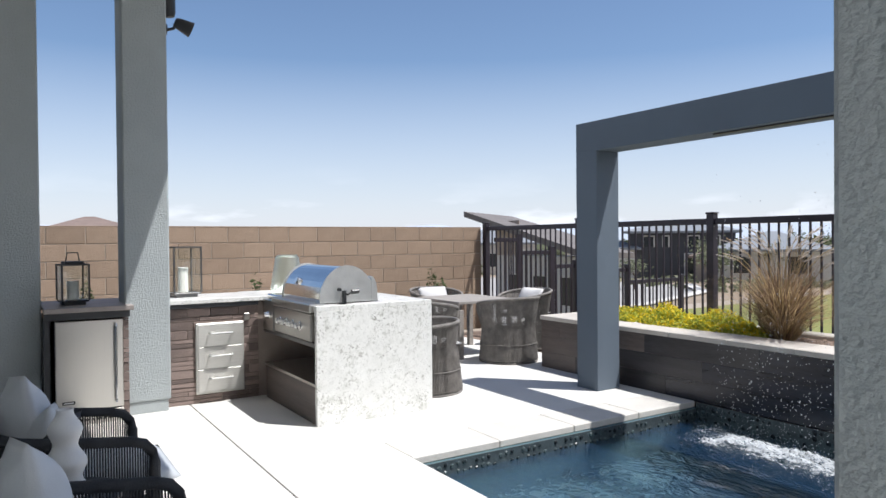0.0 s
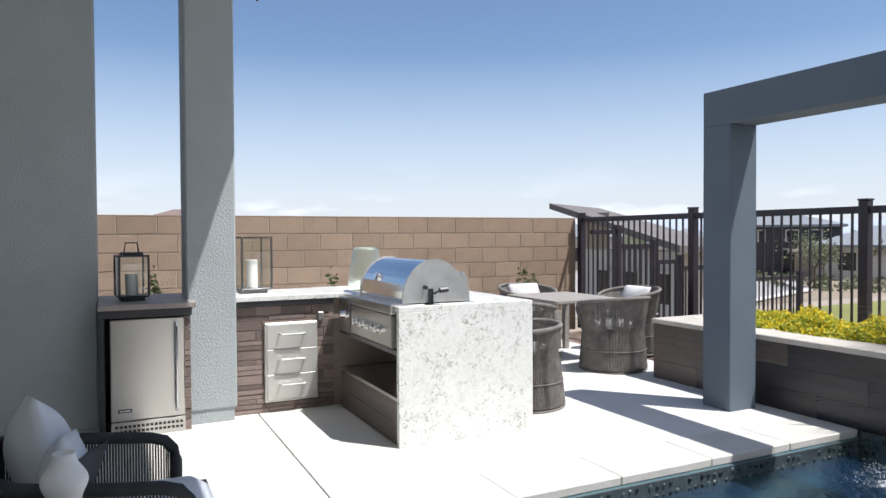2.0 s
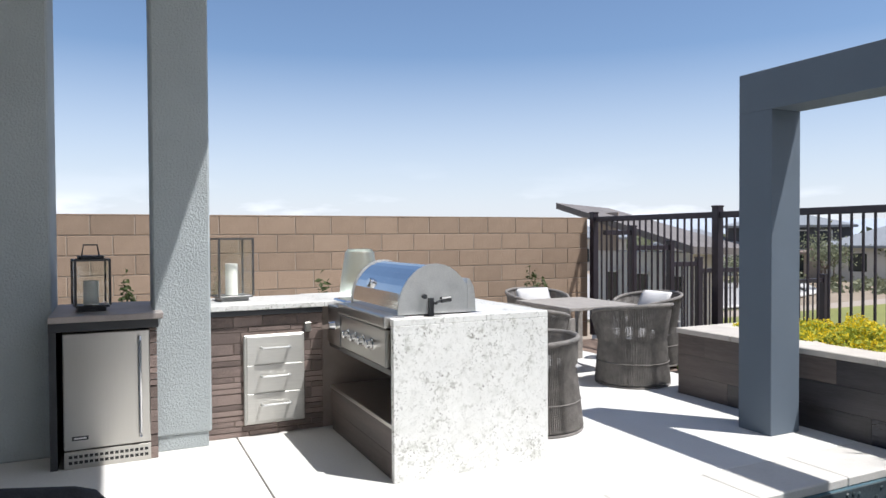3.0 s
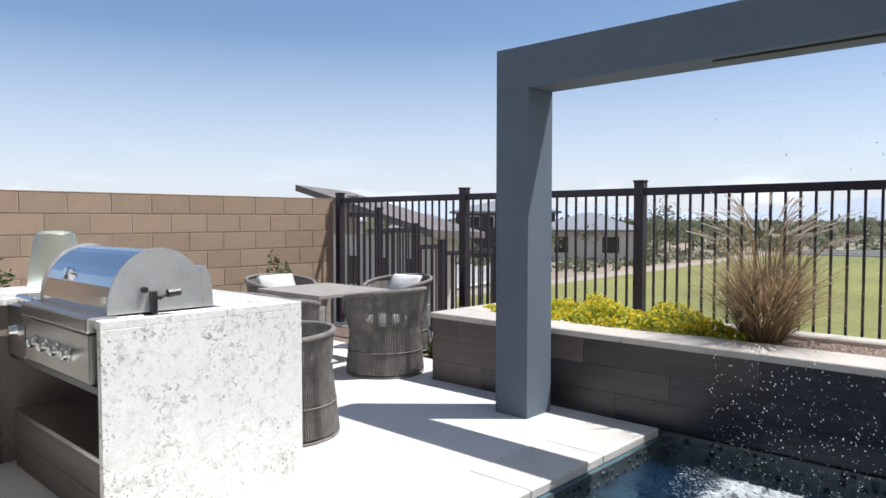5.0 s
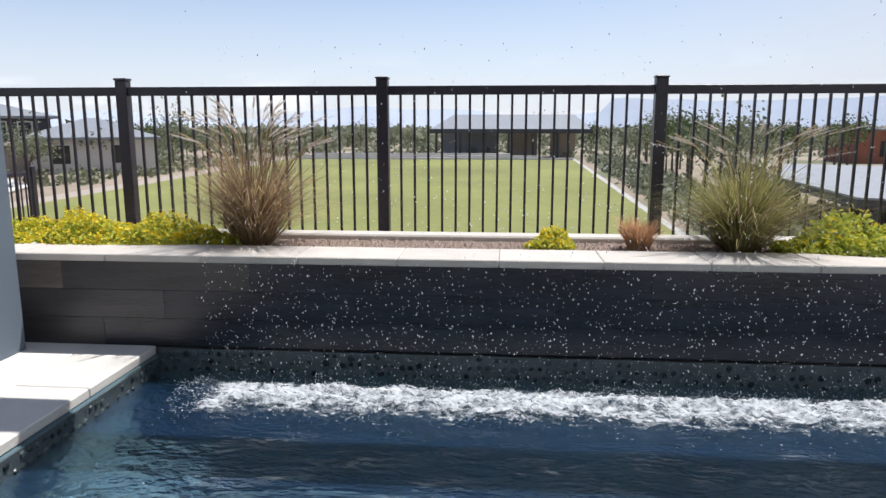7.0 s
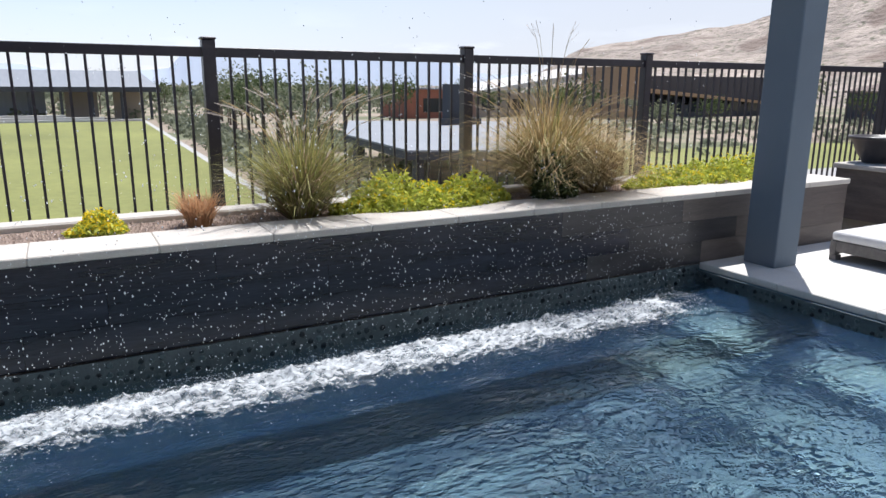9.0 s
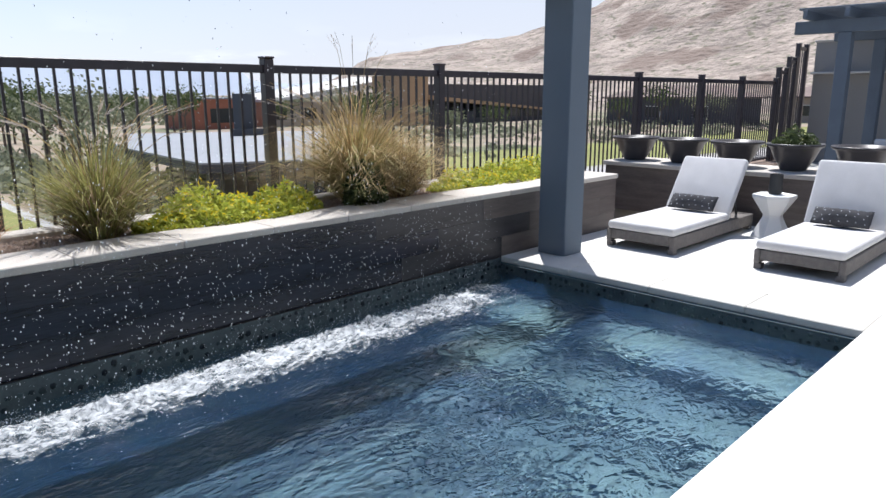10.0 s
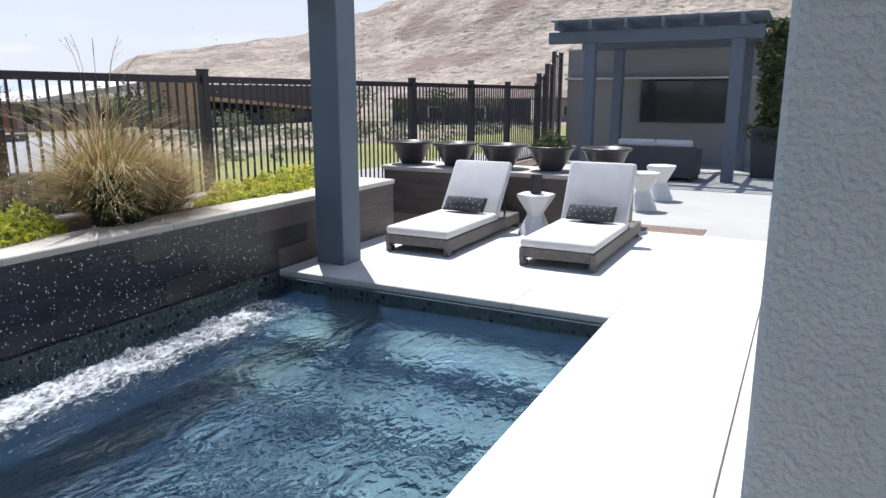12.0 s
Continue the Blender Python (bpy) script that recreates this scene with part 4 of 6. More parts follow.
part("head", lathe([(0.035, 0), (0.05, 0.03), (0.07, 0.15), (0.062, 0.15), (0.05, 0.05)], 18), BLACK_METAL, spot).matrix_basis = pose(0.02, 0.06, 0.11, 10)


# ---------------------------------------------------------------- woven chairs and table
def tub_chair(name, label, at, rz, mat, top=0.72, arm=0.64, r_top=0.355, r_seat=0.29, r_foot=0.345, open_deg=95, cushion_mat=None, skirt=True, group=""):
    """A rope-wound tub chair, open towards local +y."""
    c = thing(name, label, "chair", at=at, rz=rz, group=group)
    n = 44
    a0 = radians(90 + open_deg / 2)
    a1 = radians(450 - open_deg / 2)

    def ring(k):
        t = k / (n - 1)
        a = a0 + (a1 - a0) * t
        back = math.sin(math.pi * t) ** 0.8
        return a, arm + (top - arm) * back

    rim = []
    for k in range(n):
        a, z = ring(k)
        rim.append((r_top * math.cos(a), r_top * math.sin(a), z))
    first = [(r_seat * math.cos(a0), r_seat * math.sin(a0) + 0.01, 0.36), (r_top * math.cos(a0), r_top * math.sin(a0) + 0.01, arm - 0.05)]
    last = [(r_top * math.cos(a1), r_top * math.sin(a1) + 0.01, arm - 0.05), (r_seat * math.cos(a1), r_seat * math.sin(a1) + 0.01, 0.36)]
    part("rim", tube(first + rim + last, 0.019, 8), mat, c, smooth=True)
    cords = bmesh.new()
    m = 104
    for k in range(m):
        t = (k + 0.5) / m
        a = a0 + (a1 - a0) * t
        z = arm + (top - arm) * math.sin(math.pi * t) ** 0.8
        w = (0.5 if (k // 4) % 2 else 0.42) * (a1 - a0) / m
        for (ra, za), (rb, zb) in (((r_top - 0.006, z - 0.01), (r_seat + 0.02, 0.42)), ((r_seat + 0.02, 0.42), (r_foot, 0.03))) if skirt else (((r_top - 0.006, z - 0.01), (r_seat, 0.36)),):
            q = []
            for rr, zz in ((ra, za), (rb, zb)):
                for aa in (a - w, a + w):
                    q.append((rr * math.cos(aa), rr * math.sin(aa), zz))
                q.append(((rr + 0.009) * math.cos(a), (rr + 0.009) * math.sin(a), zz))
            v = [cords.verts.new(p) for p in q]
            cords.faces.new((v[0], v[2], v[5], v[3]))
            cords.faces.new((v[2], v[1], v[4], v[5]))
            cords.faces.new((v[1], v[0], v[3], v[4]))
    part("rope_winding", cords, mat, c, "vertical rope cords", kind="stuff")
    part("seat_ring", tube([((r_seat + 0.01) * math.cos(2 * math.pi * i / 28), (r_seat + 0.01) * math.sin(2 * math.pi * i / 28), 0.40) for i in range(28)], 0.008, 8, closed=True), mat, c, smooth=True)
    part("seat", lathe([(r_seat - 0.02, 0.34), (r_seat, 0.36), (r_seat, 0.40), (r_seat - 0.03, 0.415)], 28), mat, c)
    if skirt:
        part("foot_ring", tube([(r_foot * math.cos(2 * math.pi * i / 28), r_foot * math.sin(2 * math.pi * i / 28), 0.010) for i in range(28)], 0.010, 8, closed=True), mat, c, smooth=True)
        part("middle_band", tube([((r_foot * 0.5 + r_seat * 0.5 + 0.022) * math.cos(2 * math.pi * i / 28), (r_foot * 0.5 + r_seat * 0.5 + 0.022) * math.sin(2 * math.pi * i / 28), 0.22) for i in range(28)], 0.005, 6, closed=True), mat, c, smooth=True)
        part("inner_drum", lathe([(r_foot - 0.02, 0.02), (r_seat + 0.0, 0.34)], 28), mat, c)
    if cushion_mat:
        p = part("seat_cushion", cushion(0.5, 0.5, 0.1, 0.3), cushion_mat, c, "white seat cushion", smooth=True)
        p.matrix_basis = pose(0, 0, 0.415)
    return c


chair = tub_chair("dining_chair", "grey rope-wound tub dining chair at the outdoor table", (-2.62, -0.06, 0), 90, ROPE, top=0.765, arm=0.66, r_top=0.365, cushion_mat=FABRIC_WHITE, group="chairs round the outdoor table")
for x, y, rz in ((-2.98, -0.98, 0), (-4.28, -0.05, -90), (-3.35, 0.78, 180)):
    copy_thing(chair, pose(x, y, 0, 0, 0, rz))
tub_chair("bar_chair", "grey rope-wound tub chair tucked against the granite island", (-1.74, -1.74, 0), 180, ROPE, top=0.67, arm=0.63, r_top=0.315, r_seat=0.28, cushion_mat=FABRIC_WHITE)
for x, y, rz in ((-4.4, -0.05, -90), (-3.35, 0.92, 180)):
    p = solo("back_pillow", cushion(0.46, 0.3, 0.14, 0.7), FABRIC_WHITE, "white pillow resting in a dining chair", "pillow", smooth=True)
    p.matrix_basis = pose(x, y, 0.62, 0, 0, rz + 180) @ pose(0, 0.0, 0.0, 62, 0, 0)

table = thing("dining_table", "weathered grey wooden square outdoor dining table", "table", at=(-3.45, -0.12, 0))
for i in range(7):
    part("top_plank", box(-0.5 + i * 0.143, -0.5 + (i + 1) * 0.143 - 0.004, -0.43, 0.43, 0.668, 0.70, 0.003), TABLE_WOOD, table)
for s in (-1, 1):
    part("apron", box(-0.45, 0.45, s * 0.39 - 0.012, s * 0.39 + 0.012, 0.6, 0.667), TABLE_WOOD, table)
    for q in (-1, 1):
        part("leg", box(s * 0.455 - 0.033, s * 0.455 + 0.033, q * 0.385 - 0.033, q * 0.385 + 0.033, 0, 0.599, 0.004), TABLE_WOOD, table)


# patio lounge chairs
def lounge_chair(at):
    c = thing("lounge_chair", "charcoal rope lounge chair with grey cushions on the patio", "chair", at=at, group="patio lounge chairs")
    w, d = 0.33, 0.40
    path = [(-w, d, 0.02), (-w, d, 0.44), (-w, d - 0.012, 0.49), (-w, d - 0.045, 0.53), (-w, d - 0.1, 0.548), (-w, 0.0, 0.585), (-w + 0.01, -0.13, 0.605), (-w + 0.09, -0.235, 0.625), (-w + 0.2, -0.275, 0.635),
            (w - 0.2, -0.275, 0.635), (w - 0.09, -0.235, 0.625), (w - 0.01, -0.13, 0.605), (w, 0.0, 0.585), (w, d - 0.1, 0.548), (w, d - 0.045, 0.53), (w, d - 0.012, 0.49), (w, d, 0.44), (w, d, 0.02)]
    part("frame_rail", tube(path, 0.024, 10), ROPE_DARK, c, "rope-wrapped arm and back rail", smooth=True)
    low = [(x, y, 0.27) for x, y, z in path[1:-1]]
    part("seat_rail", tube(low, 0.016, 8), ROPE_DARK, c, smooth=True)
    cords = bmesh.new()
    top = [Vector(p) for p in path[1:-1]]
    bot = [Vector(p) for p in low]
    for a, b, e, f in zip(top, top[1:], bot, bot[1:]):
        k = max(1, int((b - a).length / 0.011))
        for i in range(k):
            p, q = a.lerp(b, (i + 0.5) / k), e.lerp(f, (i + 0.5) / k)
            rod(p, q, 0.0038, cords, 4)
    part("cord_panel", cords, ROPE_DARK, c, "vertical cords", kind="stuff")
    for sx in (-1, 1):
        part("leg", rod((sx * (w - 0.06), -0.21, 0.0), (sx * (w - 0.06), -0.21, 0.27), 0.018), BLACK_METAL, c)
    part("seat_deck", box(-w + 0.03, w - 0.03, -0.21, d - 0.03, 0.24, 0.262), BLACK_METAL, c)
    s = part("seat_cushion", cushion(0.6, 0.72, 0.16, 0.2), FABRIC_GREY, c, "pale grey seat cushion", smooth=True)
    s.matrix_basis = pose(0, 0.16, 0.265)
    return c


lc = lounge_chair((0.27, -4.99, 0))
copy_thing(lc, pose(1.56, -5.0, 0))
for x, y, z, rx, rz, s in ((0.16, -5.10, 0.40, 98, 10, 0.42), (0.34, -5.01, 0.40, 84, -8, 0.31), (1.42, -5.11, 0.40, 98, 8, 0.42)):
    p = solo("throw_pillow", cushion(s, s, s * 0.55, 0.72, 14), FABRIC_GREY, "pale grey throw pillow leaning in a lounge chair", "pillow", smooth=True)
    p.matrix_basis = pose(x, y, z, 0, 0, rz) @ pose(0, 0, s * 0.5, rx, 0, 0) @ pose(0, 0, -s * 0.3, 0, 0, 9)
dp = solo("lumbar_pillow", cushion(0.4, 0.26, 0.12, 0.7), FABRIC_DARK, "charcoal patterned pillow in a lounge chair", "pillow", smooth=True)
dp.matrix_basis = pose(0.40, -4.93, 0.50, 60, 0, -20)
st = thing("patio_side_table", "small dark side table between the lounge chairs", "side table", at=(0.90, -4.97, 0))
part("top", lathe([(0.2, 0.43), (0.21, 0.44), (0.21, 0.455), (0.2, 0.46)], 28), BLACK_METAL, st)
part("stem", rod((0, 0, 0.012), (0, 0, 0.43), 0.03), BLACK_METAL, st)
part("base", lathe([(0.17, 0), (0.17, 0.01), (0.1, 0.02)], 24), BLACK_METAL, st)
wv = [(0.06, 0.0)]
for i in range(41):
    t = i / 40
    r = 0.103 - 0.05 * t + 0.016 * math.cos(t * 5.2 * math.pi) + 0.002
    wv.append((r, 0.36 * t))
wv += [(wv[-1][0] - 0.008, 0.36), (wv[-1][0] - 0.01, 0.3)]
vase = solo("wavy_vase", lathe(wv, 30), CERAMIC_WHITE, "tall white wavy ceramic vase on a side table", "vase", smooth=True)
vase.location = (0.90, -4.97, 0.46)
vase.scale = (0.76, 0.76, 0.93)


# ---------------------------------------------------------------- sun loungers
def sun_lounger(at, lean=54, L=1.80):
    c = thing("sun_lounger", "grey wicker sun lounger with white cushion and raised back", "sun lounger", at=at, group="sun loungers by the pool")
    w = 0.345
    part("base_side", box(0, L, -w, -w + 0.05, 0.045, 0.165, 0.008), WICKER, c)
    part("base_side", box(0, L, w - 0.05, w, 0.045, 0.165, 0.008), WICKER, c)
    part("base_end", box(0.001, 0.05, -w + 0.051, w - 0.051, 0.075, 0.165, 0.008), WICKER, c)
    part("base_end", box(L - 0.05, L, -w + 0.051, w - 0.051, 0.045, 0.165, 0.008), WICKER, c)
    part("deck", box(0.051, L - 0.051, -w + 0.051, w - 0.051, 0.13, 0.155), WICKER, c)
    for x in (0.04, L - 0.04):
        for y in (-w + 0.035, w - 0.035):
            part("foot", box(x - 0.035, x + 0.035, y - 0.03, y + 0.03, 0, 0.0449), WICKER, c)
    m = part("mattress", box(-0.005, 1.22, -w + 0.005, w - 0.005, 0.1665, 0.245, 0.03, seg=3), FABRIC_WHITE, c, "white seat mattress", smooth=True)
    for y in (-w + 0.008, w - 0.008):
        part("piping", tube([(0.03, y, 0.206), (1.18, y, 0.206)], 0.004, 6), FABRIC_GREY, m)
    tilt = pose(1.20, 0, 0.185, 0, -lean, 0)
    b = part("back_cushion", box(0.0, 0.66, -w + 0.005, w - 0.005, 0.0, 0.085, 0.03, seg=3), FABRIC_WHITE, c, "white raised back cushion", smooth=True)
    b.matrix_basis = tilt
    f = part("back_frame", box(0.0, 0.68, -w + 0.03, w - 0.03, -0.035, -0.002, 0.006), WICKER, c)
    f.matrix_basis = tilt
    hinge = Vector((1.20, 0, 0.185)) + Vector((math.cos(radians(lean)), 0, math.sin(radians(lean)))) * 0.48
    for y in (0.2, -0.2):
        part("prop", rod((1.70, y, 0.155), (hinge.x + 0.03, y, hinge.z - 0.02), 0.012), BLACK_METAL, c)
    return c


def bolster(at):
    p = thing("lumbar_pillow", "charcoal bolster pillow with pale dots on a sun lounger", "pillow", at=at, group="lounger pillows")
    lean = pose(0.02, 0, 0.035, 0, -48, 0) @ Matrix.Diagonal((0.74, 0.96, 0.95, 1.0))
    part("pillow_body", cushion(0.25, 0.5, 0.16, 0.6, 12), FABRIC_DARK, p, smooth=True).matrix_basis = lean
    rr = random.Random(5)
    dots = bmesh.new()
    for i in range(7):
        for j in range(4):
            u, v = -0.72 + 0.48 * j + rr.uniform(-0.06, 0.06), -0.84 + i * 0.28 + 0.07 * (j % 2)
            e = max(abs(u), abs(v))
            h = (1 - e ** 5) * (0.4 + 0.6 * (1 - u * u) * (1 - v * v))
            bmesh.ops.create_cube(dots, size=0.008, matrix=Matrix.Translation((u * 0.125, v * 0.25, (0.5 * h + 0.5) * 0.16)))
    part("pale_dots", dots, FABRIC_GREY, p, kind="stuff").matrix_basis = lean
    return p


sun_lounger((7.93, -0.765, 0))
sun_lounger((7.98, -2.13, 0), 64)
bolster((9.03, -0.765, 0.248))
bolster((9.08, -2.13, 0.248))


def hourglass(at, label, s=1.0):
    o = solo("hourglass_stool", lathe([(0.2 * s, 0), (0.2 * s, 0.02), (0.1 * s, 0.24), (0.1 * s, 0.27), (0.22 * s, 0.47), (0.22 * s, 0.5), (0.2 * s, 0.505)], 6), CERAMIC_WHITE, label, "side table", group="white hourglass tables")
    o.location = at
    return o


low = hourglass((9.40, -1.42, 0), "white faceted hourglass side table between the loungers", 0.95)
low.scale.z = 0.87
hourglass((11.75, -2.08, -0.03), "white faceted hourglass side table near the ledge")
hourglass((12.8, -2.11, -0.03), "white faceted hourglass side table on the path")
cup = solo("candle_cup", lathe([(0.05, 0), (0.062, 0.01), (0.062, 0.2), (0.055, 0.2), (0.05, 0.02)], 20), BLACK_METAL, "black cylinder candle holder on the white table", "candle holder", smooth=False)
cup.location = (9.40, -1.42, 0.4395)

# ledge with five bowls
ledge = thing("bowl_ledge", "low ledge wall faced in brown plank tiles", "ledge", kind="structure")
part("ledge_core", box(9.89, 10.61, -2.2, 0.82, 0.0, 0.545), PLANTER_TILE, ledge)
part("ledge_cap", box(9.86, 10.64, -2.23, 0.85, 0.546, 0.6, 0.008), CAP, ledge, "pale stone cap")
bowl_bm = lathe([(0.15, 0), (0.16, 0.02), (0.24, 0.15), (0.295, 0.28), (0.335, 0.305), (0.345, 0.312), (0.345, 0.335), (0.30, 0.335), (0.282, 0.26), (0.05, 0.24)], 32)
bmesh.ops.scale(bowl_bm, vec=(0.84, 0.84, 0.86), verts=bowl_bm.verts[:])
bowl = thing("planting_bowl", "wide dark glazed bowl on the low ledge", "bowl", at=(10.25, 0.62, 0.6), group="five bowls on the ledge")
part("bowl_body", bowl_bm, BOWL, bowl, smooth=True)
part("rim_band", tube([(0.281 * math.cos(2 * math.pi * i / 32), 0.281 * math.sin(2 * math.pi * i / 32), 0.28) for i in range(32)], 0.014, 6, closed=True), BOWL, bowl, smooth=True)
part("bowl_soil", lathe([(0.235, 0.226), (0.17, 0.237), (0.02, 0.24)], 24), SOIL, bowl)
for y in (-0.02, -0.66, -1.29, -1.94):
    copy_thing(bowl, pose(10.25, y, 0.6))

# ---------------------------------------------------------------- pergola and outdoor bar
perg = thing("pergola", "slate-blue painted timber pergola over the outdoor lounge", "pergola", at=(15.49, -1.49, -0.03))
for x in (0, 2.2):
    for y in (1.27, -1.27):
        part("post", box(x - 0.1, x + 0.1, y - 0.1, y + 0.1, 0, 2.44, 0.008), PERGOLA, perg)
for x in (0, 2.2):
    part("beam", box(x - 0.07, x + 0.07, -1.66, 2.08, 2.4405, 2.655, 0.008), PERGOLA, perg)
for i in range(6):
    y = -1.34 + i * 0.63
    part("rafter", box(-0.45, 2.65, y - 0.035, y + 0.035, 2.6555, 2.80, 0.006), PERGOLA, perg)
for i in range(17):
    x = -0.38 + i * 0.185
    part("slat", box(x - 0.045, x + 0.045, -1.72, 1.92, 2.8005, 2.835, 0.004), PERGOLA, perg)
solo("wall_backyard", box(18.5, 18.8, -9, 1.16, -0.4, 2.46), WALL_SHADE, "taupe stucco wall behind the pergola", "wall", "structure")
solo("trim_wall_cap", box(18.46, 18.84, -9, 1.18, 2.461, 2.50, 0.004), CAP, "pale stone cap on the taupe wall", "wall cap", "structure")
tv = thing("outdoor_screen", "large dark screen on the wall under the pergola", "television", at=(18.43, -1.51, 0.88))
part("screen_body", box(-0.06, 0.05, -0.94, 0.94, 0, 0.905, 0.01), BLACK_METAL, tv)
part("screen_glass", box(-0.064, -0.0605, -0.91, 0.91, 0.03, 0.875), WINDOW_GLASS, tv)
solo("trim_shelf", box(18.24, 18.499, -3.2, 1.15, 1.81, 1.85, 0.004), HOUSE_WHITE, "pale horizontal shelf above the outdoor screen", "shelf", "structure")
sofa = thing("outdoor_sofa", "dark woven outdoor sofa with white back cushions under the pergola", "sofa", at=(15.55, -1.52, -0.03))
part("back_panel", box(-0.38, -0.30, -0.74, 0.74, 0.06, 0.62, 0.015, seg=2), HOUSE_DARK, sofa)
part("seat_base", box(-0.299, 0.38, -0.66, 0.66, 0.06, 0.32, 0.015), HOUSE_DARK, sofa)
for y in (-0.70, 0.70):
    part("arm", box(-0.299, 0.38, y - 0.04, y + 0.04, 0.06, 0.55, 0.015), HOUSE_DARK, sofa)
for y in (-0.33, 0.33):
    part("seat_cushion", box(-0.16, 0.38, y - 0.32, y + 0.32, 0.3205, 0.44, 0.03, seg=2), FABRIC_WHITE, sofa, "white seat cushion", smooth=True)
    part("back_cushion", box(-0.295, -0.17, y - 0.32, y + 0.32, 0.33, 0.72, 0.035, seg=2), FABRIC_WHITE, sofa, "white back cushion", smooth=True)
for x in (-0.33, 0.33):
    for y in (-0.68, 0.68):
        part("leg", box(x - 0.03, x + 0.03, y - 0.03, y + 0.03, 0, 0.0595), BLACK_METAL, sofa)

# ---------------------------------------------------------------- plants
def blades(name, mat, parent, n, h, spread, seed, w=0.006, base=0.08, droop=0.35, lo=0.5):
    rr = random.Random(seed)
    verts, faces = [], []
    for _ in range(n):
        a = rr.random() * 2 * math.pi
        rb = base * math.sqrt(rr.random())
        hh = h * rr.uniform(lo, 1.0) * (1.02 + 0.5 * noise.noise(Vector((math.cos(a) * 1.4, math.sin(a) * 1.4, seed))))
        lean = spread * (0.12 + 1.25 * rr.random())
        a2 = a + rr.uniform(-0.5, 0.5)
        x0, y0 = rb * math.cos(a), rb * math.sin(a)
        side = Vector((-math.sin(a2 + rr.uniform(-1, 1)), math.cos(a2), 0)) * w * rr.uniform(0.6, 1.3)
        bend = Vector((rr.gauss(0, 0.13), rr.gauss(0, 0.13), 0)) * (h / 0.8)
        k = len(verts)
        for t, ww in ((0, 1), (0.45, 0.9), (0.8, 0.55)):
            p = Vector((x0 + math.cos(a2) * lean * t ** 1.7 + bend.x * t * t, y0 + math.sin(a2) * lean * t ** 1.7 + bend.y * t * t, hh * (t - droop * lean * t ** 3)))
            verts.append(tuple(p - side * ww))
            verts.append(tuple(p + side * ww))
        p = Vector((x0 + math.cos(a2) * lean * 1.1 + bend.x * 1.3, y0 + math.sin(a2) * lean * 1.1 + bend.y * 1.3, hh * (1 - droop * lean * 1.4)))
        verts.append(tuple(p))
        faces += [(k, k + 1, k + 3, k + 2), (k + 2, k + 3, k + 5, k + 4), (k + 4, k + 5, k + 6)]
    return raw(name, verts, faces, mat, parent, kind="stuff")


def plumes(parent, n, h, spread, seed):
    rr = random.Random(seed)
    st_bm = bmesh.new()
    verts, faces = [], []
    for _ in range(n):
        a = rr.random() * 2 * math.pi
        lean = spread * rr.uniform(0.2, 0.95)
        hh = h * rr.uniform(0.72, 1.05)
        pts = [(math.cos(a) * lean * t ** 1.6, math.sin(a) * lean * t ** 1.6, hh * (t - 0.2 * t ** 4)) for t in (0, 0.35, 0.65, 0.82, 1.0)]
        tube(pts, 0.0018, 4, st_bm)
        p3, p4 = Vector(pts[3]), Vector(pts[4]) + Vector((math.cos(a) * 0.05, math.sin(a) * 0.05, -0.015))
        for i in range(150):
            t = rr.random()
            p = p3.lerp(p4, t)
            d = Vector((rr.uniform(-1, 1), rr.uniform(-1, 1), rr.uniform(-0.2, 1))).normalized() * 0.021 * (1 - abs(t - 0.4))
            k = len(verts)
            s = Vector((0.0018, 0.0018, 0))
            verts.extend((tuple(p - s), tuple(p + s), tuple(p + d)))
            faces.append((k, k + 1, k + 2))
    part("stems", st_bm, GRASS_TAN, parent, kind="stuff")
    raw("plumes", verts, faces, PLUME, parent, "pale feathery seed heads", kind="stuff")


def fountain_grass(at, label, h, spread, main, other, seed, n=1500, np_=16, ph=1.0, tall=0):
    g = thing("fountain_grass", label, "grass", at=at)
    blades("blade_clump", main, g, n, h, spread, seed, base=0.1, w=0.0028, droop=0.5, lo=0.35)
    blades("inner_clump", other, g, n // 2, h * 0.85, spread * 0.9, seed + 1, base=0.1, w=0.0028, droop=0.6, lo=0.35)
    plumes(g, np_, ph, spread * 1.35, seed + 2)
    if tall:
        plumes(g, tall, ph * 1.42, spread * 0.6, seed + 3)
    return g


BZ = CAPZ - 0.037
fountain_grass((0.46, 0.58, BZ), "brown dry fountain grass clump in the planter", 0.86, 0.46, GRASS_BROWN, GRASS_TAN, 11, 1250, 46, 1.22)
fountain_grass((3.70, 0.58, BZ), "olive and straw fountain grass clump in the planter", 0.70, 0.48, GRASS_GREEN, GRASS_BROWN, 21, 1300, 30, 1.02)
fountain_grass((5.72, 0.60, BZ), "large straw-coloured fountain grass clump in the planter", 1.0, 0.62, GRASS_TAN, GRASS_GREEN, 31, 2500, 44, 1.16, tall=6)
fountain_grass((6.2, 0.6, BZ), "smaller straw-coloured fountain grass clump in the planter", 0.66, 0.5, GRASS_TAN, GRASS_BROWN, 41, 1300, 6, 0.8)
tf = thing("grass_tuft", "small dry orange grass tuft in the planter", "grass", at=(3.05, 0.60, BZ))
blades("blade_clump", TUFT_ORANGE, tf, 800, 0.23, 0.08, 51, base=0.07, w=0.003)


